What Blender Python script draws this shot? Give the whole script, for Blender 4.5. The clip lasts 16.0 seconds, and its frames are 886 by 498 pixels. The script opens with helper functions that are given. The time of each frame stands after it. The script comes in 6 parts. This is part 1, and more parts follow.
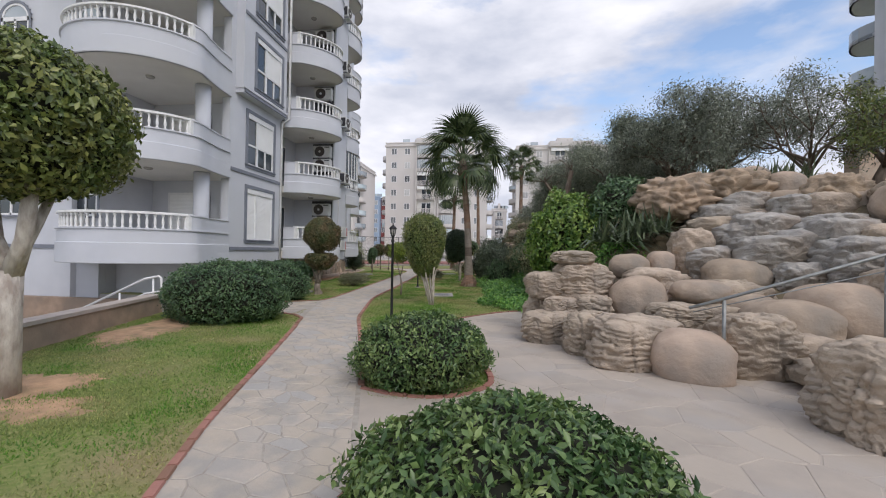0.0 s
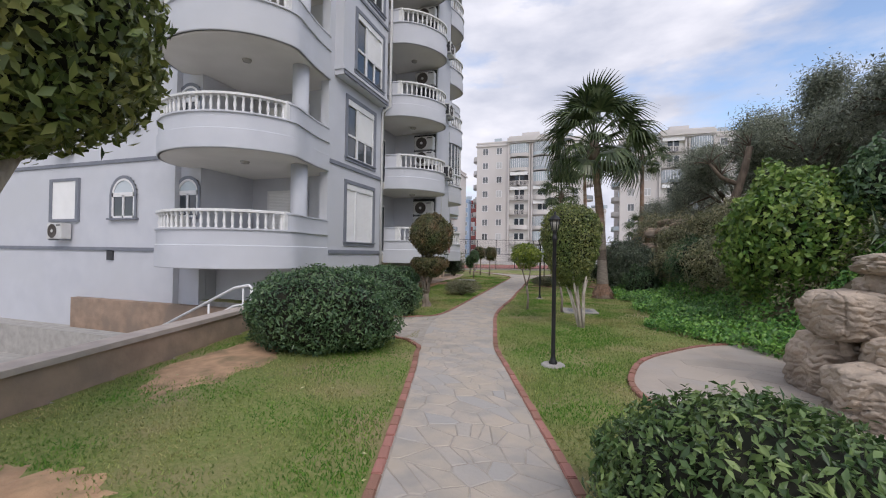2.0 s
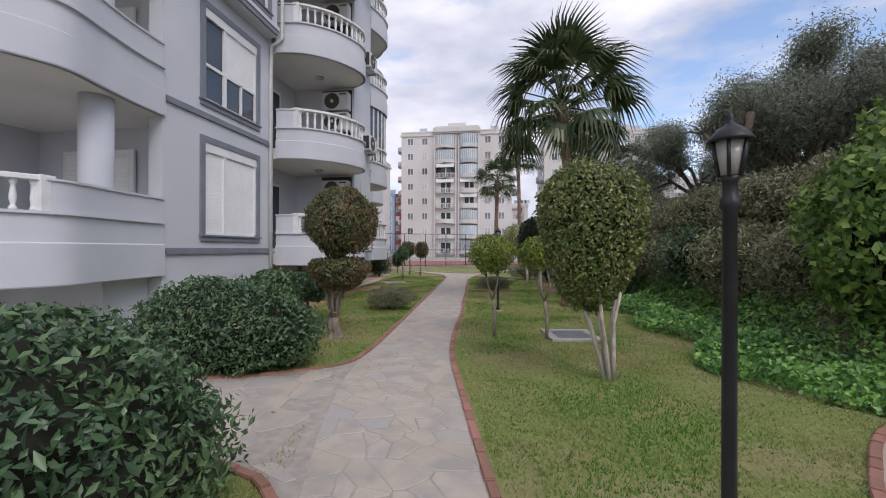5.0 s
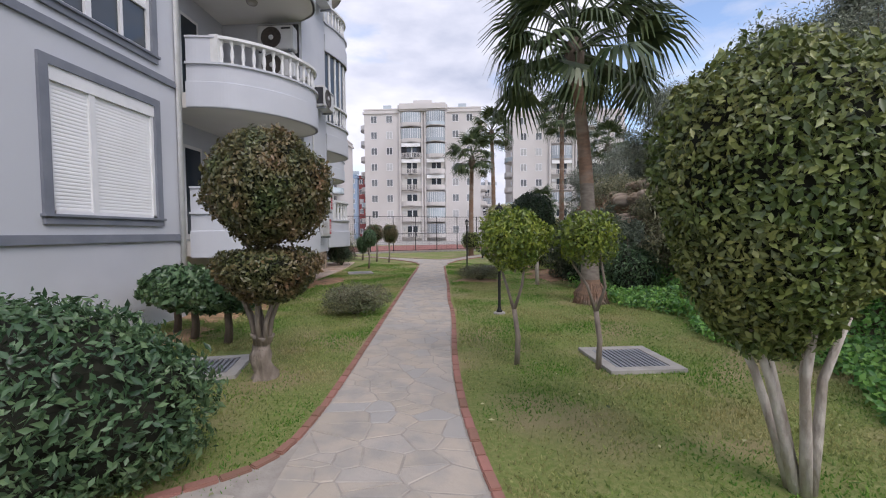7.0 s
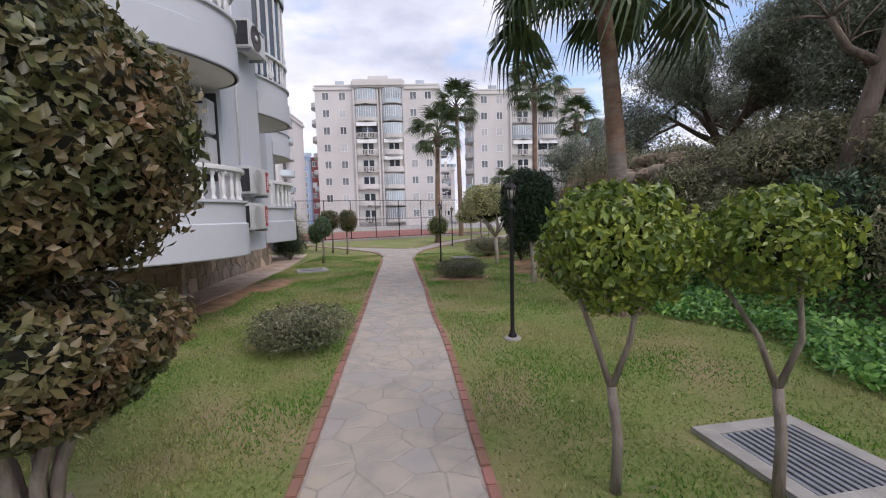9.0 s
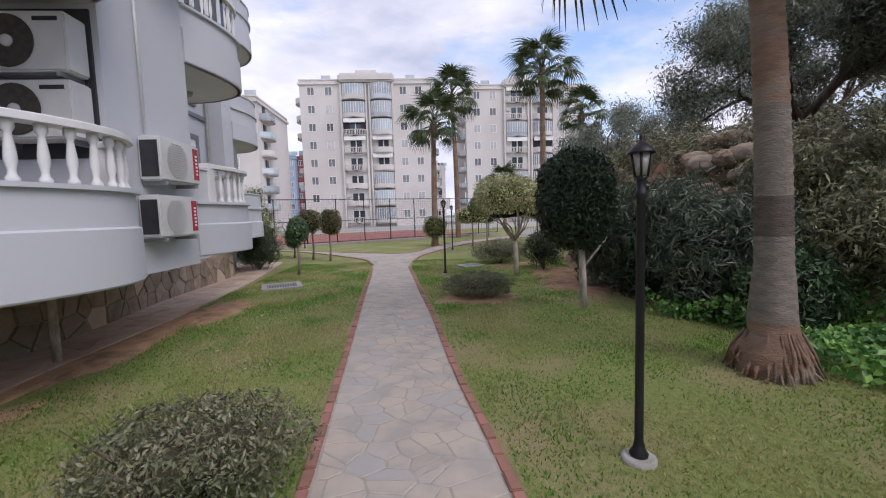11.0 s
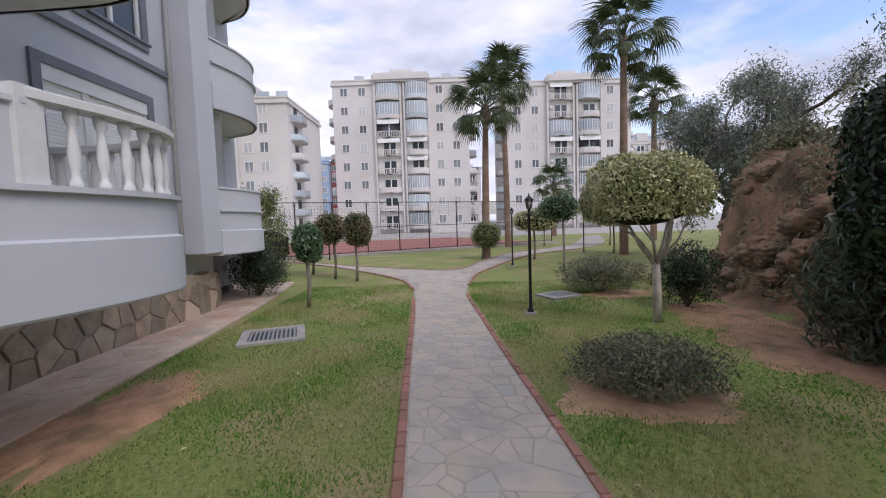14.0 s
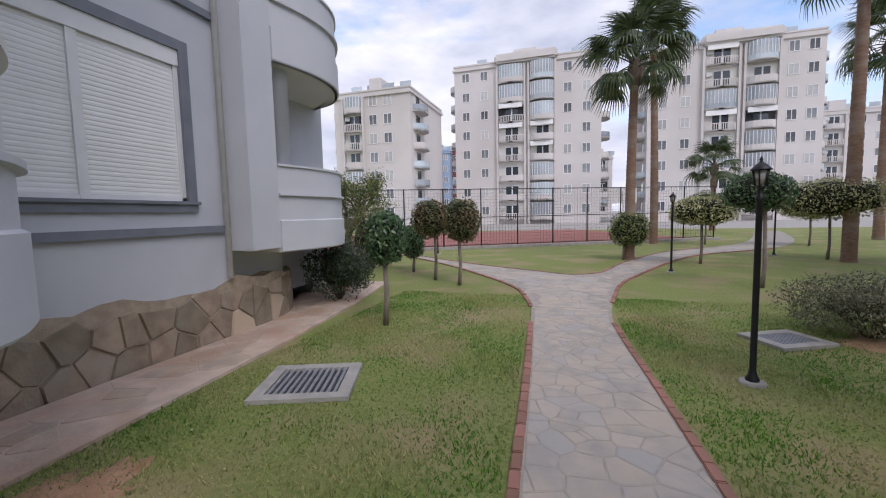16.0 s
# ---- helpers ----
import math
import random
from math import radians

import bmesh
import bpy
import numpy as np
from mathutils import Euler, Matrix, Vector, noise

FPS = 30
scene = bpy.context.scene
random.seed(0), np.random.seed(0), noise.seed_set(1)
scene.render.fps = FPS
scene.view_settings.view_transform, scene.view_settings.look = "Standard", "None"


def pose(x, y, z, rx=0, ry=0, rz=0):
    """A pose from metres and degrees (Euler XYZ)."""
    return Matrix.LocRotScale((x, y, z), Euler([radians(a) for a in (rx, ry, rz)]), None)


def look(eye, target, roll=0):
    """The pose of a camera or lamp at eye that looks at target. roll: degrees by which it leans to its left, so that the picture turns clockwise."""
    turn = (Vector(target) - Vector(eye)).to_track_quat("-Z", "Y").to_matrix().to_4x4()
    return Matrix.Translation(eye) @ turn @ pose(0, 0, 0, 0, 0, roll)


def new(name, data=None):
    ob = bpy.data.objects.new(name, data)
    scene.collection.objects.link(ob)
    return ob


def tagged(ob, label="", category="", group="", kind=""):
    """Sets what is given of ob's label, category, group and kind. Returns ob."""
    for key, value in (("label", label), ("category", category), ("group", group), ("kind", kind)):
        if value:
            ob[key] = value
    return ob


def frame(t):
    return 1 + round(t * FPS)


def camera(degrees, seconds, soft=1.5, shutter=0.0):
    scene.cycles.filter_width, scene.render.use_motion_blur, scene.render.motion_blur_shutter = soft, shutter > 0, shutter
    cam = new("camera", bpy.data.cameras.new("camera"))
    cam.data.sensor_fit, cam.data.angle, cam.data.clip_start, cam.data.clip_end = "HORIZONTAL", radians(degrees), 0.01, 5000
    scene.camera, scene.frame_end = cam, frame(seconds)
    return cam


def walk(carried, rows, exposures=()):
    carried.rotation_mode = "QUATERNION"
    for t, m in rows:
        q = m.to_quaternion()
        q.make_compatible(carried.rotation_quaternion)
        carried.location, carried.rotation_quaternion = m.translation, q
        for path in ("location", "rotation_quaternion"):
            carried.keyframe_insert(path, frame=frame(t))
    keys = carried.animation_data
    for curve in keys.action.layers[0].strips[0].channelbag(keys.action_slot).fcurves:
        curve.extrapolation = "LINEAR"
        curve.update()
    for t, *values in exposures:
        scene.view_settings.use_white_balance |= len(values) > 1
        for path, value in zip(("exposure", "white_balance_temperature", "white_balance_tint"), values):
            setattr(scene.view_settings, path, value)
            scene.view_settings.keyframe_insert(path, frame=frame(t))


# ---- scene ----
cam = camera(94.7, 16.0, 1.1)
PATH = [
    (0, (4.451, 1.096, 1.647), (4.215, 3.082, 1.657), 1.0),
    (0.5, (3.978, 1.796, 1.52), (3.705, 3.777, 1.539), 0.4),
    (1, (3.439, 2.39, 1.619), (2.973, 4.335, 1.639), 1.1),
    (1.5, (3.077, 3.098, 1.596), (2.518, 5.018, 1.615), 0.9),
    (2, (2.667, 3.772, 1.615), (2.02, 5.664, 1.635), 0.9),
    (2.5, (2.409, 4.453, 1.616), (1.738, 6.337, 1.627), 0.8),
    (3, (2.154, 5.17, 1.614), (1.531, 7.07, 1.624), 0.6),
    (3.5, (1.973, 5.862, 1.621), (1.518, 7.809, 1.63), 0.3),
    (4, (1.728, 6.629, 1.649), (1.361, 8.595, 1.661), 0.1),
    (4.2, (1.641, 6.926, 1.663), (1.289, 8.895, 1.679), 0.2),
    (6.3, (0.828, 9.792, 1.647), (0.655, 11.784, 1.601), -0.4),
    (6.5, (0.758, 10.092, 1.664), (0.601, 12.085, 1.612), -0.4),
    (7, (0.555, 10.796, 1.658), (0.436, 12.791, 1.577), -0.5),
    (7.5, (0.313, 11.447, 1.689), (0.242, 13.444, 1.592), -0.3),
    (8, (0.19, 12.122, 1.666), (0.18, 14.117, 1.537), -0.3),
    (8.5, (-0.001, 12.84, 1.714), (0.041, 14.834, 1.568), -0.4),
    (8.7, (0.016, 13.078, 1.768), (0.074, 15.071, 1.603), -0.9),
    (10.8, (-0.249, 16.213, 1.804), (-0.097, 18.2, 1.634), -1.8),
    (11, (-0.307, 16.462, 1.759), (-0.175, 18.451, 1.592), -1.8),
    (11.5, (-0.505, 17.161, 1.786), (-0.439, 19.153, 1.618), -1.7),
    (12, (-0.634, 17.902, 1.788), (-0.629, 19.896, 1.629), -1.8),
    (12.5, (-0.706, 18.644, 1.801), (-0.72, 20.639, 1.65), -1.8),
    (13, (-0.776, 19.389, 1.773), (-0.81, 21.383, 1.631), -1.8),
    (13.5, (-0.821, 20.121, 1.748), (-0.847, 22.116, 1.611), -1.9),
    (14, (-0.994, 20.863, 1.776), (-1.015, 22.859, 1.642), -1.8),
    (14.5, (-0.979, 21.579, 1.764), (-1.165, 23.566, 1.635), -1.7),
    (15, (-1.104, 22.343, 1.767), (-1.476, 24.303, 1.635), -1.7),
    (15.5, (-1.131, 23.025, 1.737), (-1.635, 24.955, 1.591), -1.4),
    (16, (-1.215, 23.752, 1.765), (-1.809, 25.655, 1.597), -1.3),
]
walk(cam, [(t, look(eye, target, roll)) for t, eye, target, roll in PATH], [(0.0, 0.16, 6650, 13), (4.0, 0.1, 6600, 17), (7.0, 0.3, 6500, 17), (8.5, 0.3, 6500, 18), (12.0, 0.24, 6400, 20), (14.0, 0.28, 6400, 19), (15.0, 0.36, 6400, 18), (15.5, 0.34, 6400, 18), (16.0, 0.22, 6400, 18)])

# world and light: bright broken cloud, soft sun
world = bpy.data.worlds.new("sky")
scene.world = world
world.use_nodes = True
wt = world.node_tree
wt.nodes.clear()
w_out = wt.nodes.new("ShaderNodeOutputWorld")
w_bg = wt.nodes.new("ShaderNodeBackground")
w_sky = wt.nodes.new("ShaderNodeTexSky")
w_sky.sky_type = "NISHITA"
w_sky.sun_disc = False
w_sky.sun_elevation = radians(42)
w_sky.sun_rotation = radians(150)
w_tc = wt.nodes.new("ShaderNodeTexCoord")
w_map = wt.nodes.new("ShaderNodeMapping")
w_map.inputs["Scale"].default_value = (1.0, 1.0, 2.6)
w_map.inputs["Location"].default_value = (0.35, 0.1, 0.0)
w_n1 = wt.nodes.new("ShaderNodeTexNoise")
w_n1.inputs["Scale"].default_value = 2.1
w_n1.inputs["Detail"].default_value = 9
w_n1.inputs["Roughness"].default_value = 0.55
w_n2 = wt.nodes.new("ShaderNodeTexNoise")
w_n2.inputs["Scale"].default_value = 4.5
w_n2.inputs["Detail"].default_value = 6
w_r1 = wt.nodes.new("ShaderNodeValToRGB")
w_r1.color_ramp.elements[0].position = 0.37
w_r1.color_ramp.elements[1].position = 0.5
w_r2 = wt.nodes.new("ShaderNodeValToRGB")
w_r2.color_ramp.elements[0].position = 0.3
w_r2.color_ramp.elements[1].position = 0.7
w_r2.color_ramp.elements[0].color = (4.7, 5.3, 6.6, 1)
w_r2.color_ramp.elements[1].color = (9.2, 9.5, 10.3, 1)
w_boost = wt.nodes.new("ShaderNodeMix")
w_boost.data_type = "RGBA"
w_boost.blend_type = "MULTIPLY"
w_boost.inputs[0].default_value = 1.0
w_boost.inputs[7].default_value = (2.2, 2.2, 2.2, 1)
w_mix = wt.nodes.new("ShaderNodeMix")
w_mix.data_type = "RGBA"
for a, b in ((w_tc.outputs["Generated"], w_map.inputs["Vector"]), (w_map.outputs[0], w_n1.inputs["Vector"]), (w_map.outputs[0], w_n2.inputs["Vector"]),
             (w_n1.outputs[0], w_r1.inputs[0]), (w_n2.outputs[0], w_r2.inputs[0]), (w_sky.outputs[0], w_boost.inputs[6]), (w_r1.outputs[0], w_mix.inputs[0]),
             (w_boost.outputs[2], w_mix.inputs[6]), (w_r2.outputs[0], w_mix.inputs[7]), (w_mix.outputs[2], w_bg.inputs[0]), (w_bg.outputs[0], w_out.inputs[0])):
    wt.links.new(a, b)
w_bg.inputs[1].default_value = 0.096
sun = new("sun", bpy.data.lights.new("sun", "SUN"))
sun.data.energy, sun.data.angle, sun.data.color = 1.15, radians(32), (1.0, 0.96, 0.9)
sun.matrix_world = look((0, 0, 0), (-0.45, 0.55, -0.7))


# ---- materials ----
def mat(name, c1, c2, scale=3.0, rough=0.7, bump=0.0, bscale=40.0, c3=None, scale3=0.6, metal=0.0, vary=0.0, island=False, spec=0.4, cut=(0.35, 0.65), stretch=(1, 1, 1), translucent=0.0, odd=None):
    m = bpy.data.materials.new(name)
    m.use_nodes = True
    nt = m.node_tree
    bsdf = nt.nodes["Principled BSDF"]
    tc = nt.nodes.new("ShaderNodeTexCoord")
    mp = nt.nodes.new("ShaderNodeMapping")
    mp.inputs["Scale"].default_value = stretch
    nt.links.new(tc.outputs["Object"], mp.inputs["Vector"])

    def noise_tex(s, detail=6):
        n = nt.nodes.new("ShaderNodeTexNoise")
        n.inputs["Scale"].default_value = s
        n.inputs["Detail"].default_value = detail
        nt.links.new(mp.outputs[0], n.inputs["Vector"])
        return n

    def blend(fac, a, b, mode="MIX"):
        x = nt.nodes.new("ShaderNodeMix")
        x.data_type, x.blend_type = "RGBA", mode
        if isinstance(fac, float):
            x.inputs[0].default_value = fac
        else:
            nt.links.new(fac, x.inputs[0])
        for k, v in ((6, a), (7, b)):
            if isinstance(v, tuple):
                x.inputs[k].default_value = (*v, 1)
            else:
                nt.links.new(v, x.inputs[k])
        return x.outputs[2]

    def ramp(src, lo, hi):
        r = nt.nodes.new("ShaderNodeMapRange")
        r.inputs[1].default_value, r.inputs[2].default_value = lo, hi
        nt.links.new(src, r.inputs[0])
        return r.outputs[0]

    col = blend(ramp(noise_tex(scale).outputs[0], *cut), c1, c2)
    if c3:
        col = blend(ramp(noise_tex(scale3, 4).outputs[0], 0.48, 0.66), col, c3)
    if odd:
        osrc = nt.nodes.new("ShaderNodeNewGeometry").outputs["Random Per Island"] if island else nt.nodes.new("ShaderNodeObjectInfo").outputs["Random"]
        col = blend(ramp(osrc, 0.72, 0.95), col, odd)
    if vary:
        if island:
            src = nt.nodes.new("ShaderNodeNewGeometry").outputs["Random Per Island"]
        else:
            src = nt.nodes.new("ShaderNodeObjectInfo").outputs["Random"]
        hsv = nt.nodes.new("ShaderNodeHueSaturation")
        r = nt.nodes.new("ShaderNodeMapRange")
        r.inputs[3].default_value, r.inputs[4].default_value = 1 - vary, 1 + vary
        nt.links.new(src, r.inputs[0])
        nt.links.new(r.outputs[0], hsv.inputs["Value"])
        r2 = nt.nodes.new("ShaderNodeMapRange")
        r2.inputs[3].default_value, r2.inputs[4].default_value = 0.5 + vary * 0.05, 0.5 - vary * 0.05
        nt.links.new(src, r2.inputs[0])
        nt.links.new(r2.outputs[0], hsv.inputs["Hue"])
        nt.links.new(col, hsv.inputs["Color"])
        col = hsv.outputs[0]
    nt.links.new(col, bsdf.inputs["Base Color"])
    bsdf.inputs["Roughness"].default_value = rough
    bsdf.inputs["Metallic"].default_value = metal
    bsdf.inputs["Specular IOR Level"].default_value = spec
    if bump:
        b = nt.nodes.new("ShaderNodeBump")
        b.inputs["Strength"].default_value = bump
        b.inputs["Distance"].default_value = 0.02
        nt.links.new(noise_tex(bscale, 8).outputs[0], b.inputs["Height"])
        nt.links.new(b.outputs[0], bsdf.inputs["Normal"])
    if translucent:
        tr = nt.nodes.new("ShaderNodeBsdfTranslucent")
        nt.links.new(col, tr.inputs["Color"])
        mx = nt.nodes.new("ShaderNodeMixShader")
        mx.inputs[0].default_value = translucent
        nt.links.new(bsdf.outputs[0], mx.inputs[1])
        nt.links.new(tr.outputs[0], mx.inputs[2])
        nt.links.new(mx.outputs[0], nt.nodes["Material Output"].inputs["Surface"])
    return m


M_WALL = mat("white_render", (0.60, 0.615, 0.655), (0.55, 0.567, 0.61), 1.2, 0.85, 0.06, 90, c3=(0.56, 0.575, 0.605), scale3=0.35)
M_SOFFIT = mat("soffit_paint", (0.74, 0.72, 0.68), (0.68, 0.66, 0.62), 0.9, 0.85, 0.05, 60)
M_TRIM = mat("grey_trim", (0.22, 0.235, 0.27), (0.18, 0.195, 0.23), 3, 0.7, 0.05, 60)
M_RAIL = mat("white_baluster", (0.80, 0.80, 0.79), (0.70, 0.70, 0.68), 4, 0.6, 0.05, 50)
M_SHUT = mat("shutter_plastic", (0.88, 0.88, 0.87), (0.83, 0.83, 0.82), 2, 0.5, 0.03, 30)
M_FRAME = mat("window_plastic", (0.82, 0.82, 0.82), (0.76, 0.76, 0.76), 4, 0.4)
# Near-black: painted shade of rooms and recesses, and the plaque's own black.
M_DARK = mat("shade_and_plaque_black", (0.03, 0.033, 0.04), (0.05, 0.05, 0.055), 2, 0.6)
M_GLASS = mat("window_glass", (0.03, 0.04, 0.05), (0.045, 0.055, 0.065), 0.7, 0.06, spec=0.8)
M_STONE = mat("cladding_stone", (0.40, 0.315, 0.235), (0.27, 0.21, 0.16), 5, 0.85, 0.5, 25, c3=(0.36, 0.31, 0.25), scale3=2.0, vary=0.26, odd=(0.50, 0.415, 0.30))
M_GARDENWALL = mat("brown_garden_wall", (0.42, 0.30, 0.22), (0.30, 0.22, 0.165), 3, 0.9, 0.5, 20, c3=(0.27, 0.21, 0.165), scale3=1.2)
M_COPING = mat("pinkish_coping", (0.50, 0.43, 0.38), (0.42, 0.36, 0.32), 4, 0.85, 0.3, 30)
M_STRIP = mat("tan_paving", (0.58, 0.46, 0.37), (0.44, 0.355, 0.29), 3.5, 0.88, 0.5, 14, c3=(0.46, 0.32, 0.235), scale3=1.3, vary=0.1)
M_MORTAR = mat("stone_mortar", (0.47, 0.38, 0.29), (0.37, 0.295, 0.225), 10, 0.95, 0.4, 60)
FLAG = ((0.50, 0.435, 0.365), (0.385, 0.355, 0.32), 3.2, 0.72, 0.4, 16)
M_FLAG = mat("flagstone", *FLAG, c3=(0.50, 0.43, 0.35), scale3=1.7, vary=0.07, odd=(0.39, 0.37, 0.345), cut=(0.4, 0.6))
M_FLAGS = mat("flagstone_far", *FLAG, c3=(0.50, 0.43, 0.35), scale3=1.7, vary=0.07, island=True, odd=(0.39, 0.37, 0.345), cut=(0.4, 0.6))
M_JOINT = mat("path_mortar", (0.43, 0.39, 0.34), (0.34, 0.305, 0.265), 9, 0.9, 0.3, 60)
M_PLAZA = mat("plaza_stone", (0.46, 0.40, 0.34), (0.39, 0.34, 0.295), 2.5, 0.8, 0.25, 18, c3=(0.42, 0.38, 0.345), scale3=1.4, vary=0.05, odd=(0.46, 0.40, 0.335))
M_BRICK = mat("terracotta_edging", (0.36, 0.18, 0.135), (0.29, 0.155, 0.12), 6, 0.85, 0.3, 50, vary=0.22)
M_GRASS = mat("lawn_ground", (0.165, 0.235, 0.05), (0.315, 0.325, 0.12), 22.0, 0.95, 1.0, 90, c3=(0.36, 0.30, 0.155), scale3=0.8, cut=(0.3, 0.7))
M_BLADE = mat("grass_blade", (0.145, 0.31, 0.05), (0.42, 0.405, 0.18), 0.6, 0.6, cut=(0.42, 0.6), vary=0.35, island=True, translucent=0.5)
M_SOIL = mat("bare_soil", (0.58, 0.37, 0.225), (0.44, 0.28, 0.17), 6, 0.95, 0.7, 40, c3=(0.30, 0.22, 0.125), scale3=2.4)
M_REDSOIL = mat("red_earth", (0.36, 0.21, 0.125), (0.23, 0.145, 0.09), 3, 0.95, 1.0, 12, c3=(0.10, 0.065, 0.04), scale3=1.2)
M_REDPATCH = mat("orange_earth", (0.50, 0.30, 0.19), (0.37, 0.215, 0.13), 5, 0.95, 0.9, 30, c3=(0.22, 0.16, 0.09), scale3=2.2)
M_DARKSOIL = mat("dark_planting_soil", (0.19, 0.15, 0.095), (0.12, 0.10, 0.065), 4, 0.95, 0.8, 20)
M_ROCK = mat("rockery_stone", (0.46, 0.36, 0.275), (0.35, 0.27, 0.205), 2.8, 0.9, 0.8, 16, c3=(0.29, 0.25, 0.21), scale3=1.0, vary=0.13)
M_ROCKG = mat("grey_waterfall_stone", (0.43, 0.405, 0.37), (0.32, 0.30, 0.28), 2.4, 0.8, 0.5, 24, c3=(0.34, 0.29, 0.24), scale3=0.9, vary=0.1)
M_BARK = mat("bark", (0.19, 0.145, 0.11), (0.11, 0.085, 0.065), 12, 0.9, 0.9, 30, stretch=(1, 1, 0.25))
M_TWIG = mat("grey_bark", (0.33, 0.28, 0.235), (0.20, 0.165, 0.135), 14, 0.9, 0.9, 34, stretch=(1, 1, 0.3))
M_LIME = mat("pale_bark", (0.62, 0.57, 0.51), (0.36, 0.30, 0.255), 12, 0.9, 1.0, 30, stretch=(1, 1, 0.4))
M_PALM = mat("palm_trunk", (0.30, 0.185, 0.125), (0.20, 0.13, 0.095), 7, 0.9, 0.8, 26, c3=(0.33, 0.27, 0.22), scale3=0.8, stretch=(1, 1, 2.5))
M_METAL = mat("black_paint", (0.012, 0.012, 0.014), (0.02, 0.02, 0.022), 8, 0.42)
M_GRATE = mat("grate_metal", (0.34, 0.36, 0.39), (0.27, 0.28, 0.30), 6, 0.55, metal=0.3)
M_CONC = mat("concrete", (0.44, 0.42, 0.39), (0.34, 0.325, 0.30), 5, 0.9, 0.4, 40)
M_HANDRAIL = mat("white_metal", (0.78, 0.78, 0.78), (0.7, 0.7, 0.7), 5, 0.4)
M_STEEL = mat("galvanised_rail", (0.30, 0.31, 0.30), (0.22, 0.23, 0.23), 8, 0.45, metal=0.6)
M_AC = mat("ac_casing", (0.66, 0.66, 0.65), (0.58, 0.58, 0.57), 3, 0.5)
M_ACD = mat("ac_dark", (0.025, 0.025, 0.03), (0.04, 0.04, 0.045), 6, 0.5)
M_RUST = mat("rusty_fan", (0.09, 0.075, 0.065), (0.05, 0.045, 0.042), 14, 0.7)
M_PALMLOW = mat("grey_palm_trunk", (0.27, 0.235, 0.20), (0.19, 0.16, 0.135), 7, 0.9, 0.9, 26, stretch=(1, 1, 2.5))
M_PALMBAND = mat("dark_palm_band", (0.15, 0.12, 0.10), (0.105, 0.085, 0.07), 7, 0.9, 0.9, 26, stretch=(1, 1, 2.5))
M_RED = mat("red_label", (0.42, 0.02, 0.03), (0.36, 0.02, 0.03), 6, 0.45)
M_LIGHT = mat("white_lettering", (0.85, 0.85, 0.85), (0.8, 0.8, 0.8), 4, 0.5)
M_LAMPGLASS = mat("lantern_glass", (0.42, 0.40, 0.36), (0.34, 0.33, 0.3), 6, 0.15)
M_COURT = mat("red_court", (0.36, 0.15, 0.12), (0.31, 0.13, 0.11), 1.2, 0.9)
M_FAR = mat("cream_facade", (0.685, 0.65, 0.63), (0.63, 0.60, 0.58), 0.15, 0.9, 0.03, 8, c3=(0.55, 0.52, 0.495), scale3=0.06)
M_FARB = mat("pale_blue_facade", (0.36, 0.45, 0.58), (0.32, 0.41, 0.53), 0.2, 0.9)
M_FARR = mat("dark_red_facade", (0.30, 0.09, 0.085), (0.26, 0.08, 0.075), 0.2, 0.9)
M_GLASSFAR = mat("far_window_glass", (0.15, 0.16, 0.175), (0.22, 0.23, 0.24), 0.5, 0.15, vary=0.5)
M_BLIND = mat("far_window_blind", (0.50, 0.50, 0.50), (0.42, 0.42, 0.42), 0.8, 0.6, vary=0.2)
M_REDROCK = mat("red_earth_rock", (0.34, 0.215, 0.135), (0.22, 0.15, 0.10), 4, 0.95, 0.9, 14, c3=(0.11, 0.085, 0.06), scale3=1.6)
M_GLAZE = mat("balcony_glazing", (0.36, 0.42, 0.46), (0.50, 0.55, 0.58), 0.4, 0.12, spec=0.8, vary=0.35)


def leafmat(name, a, b, vary=0.55, rough=0.32, tr=0.16):
    return mat(name, a, b, 2.5, rough, vary=vary, island=True, translucent=tr, spec=0.45)


L_DARK = leafmat("leaf_dark_green", (0.06, 0.125, 0.058), (0.105, 0.18, 0.08))
L_FRESH = leafmat("leaf_fresh_green", (0.075, 0.15, 0.05), (0.15, 0.225, 0.075))
L_MID = leafmat("leaf_green", (0.115, 0.17, 0.045), (0.20, 0.225, 0.075))
L_YELLOW = leafmat("leaf_yellow_green", (0.24, 0.30, 0.045), (0.13, 0.20, 0.035))
L_SHRUB = leafmat("leaf_small_olive", (0.235, 0.235, 0.14), (0.13, 0.155, 0.085))
L_VAR = leafmat("leaf_variegated", (0.60, 0.58, 0.32), (0.20, 0.24, 0.075))
L_BROWN = leafmat("leaf_bronze", (0.20, 0.135, 0.065), (0.085, 0.125, 0.045))
L_OLIVE = leafmat("leaf_olive_grey", (0.27, 0.295, 0.24), (0.18, 0.21, 0.155), tr=0.3)
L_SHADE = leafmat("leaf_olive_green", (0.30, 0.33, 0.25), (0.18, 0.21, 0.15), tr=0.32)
L_BRIGHT = leafmat("leaf_bright_green", (0.13, 0.25, 0.05), (0.21, 0.31, 0.08), tr=0.25)
L_IVY = leafmat("leaf_ground_cover", (0.19, 0.40, 0.085), (0.11, 0.27, 0.06))
L_PALM = leafmat("palm_leaf", (0.07, 0.11, 0.045), (0.11, 0.145, 0.065), tr=0.2)
L_OLEANDER = leafmat("leaf_long_grey_green", (0.19, 0.235, 0.17), (0.10, 0.135, 0.09))
L_VDARK = leafmat("leaf_deep_green", (0.018, 0.045, 0.02), (0.035, 0.065, 0.03))
# Dark brown for the painted shade inside dry shrubs.
L_CORE_DRY = mat("dry_inner_shade", (0.10, 0.09, 0.055), (0.065, 0.06, 0.035), 8, 0.95)
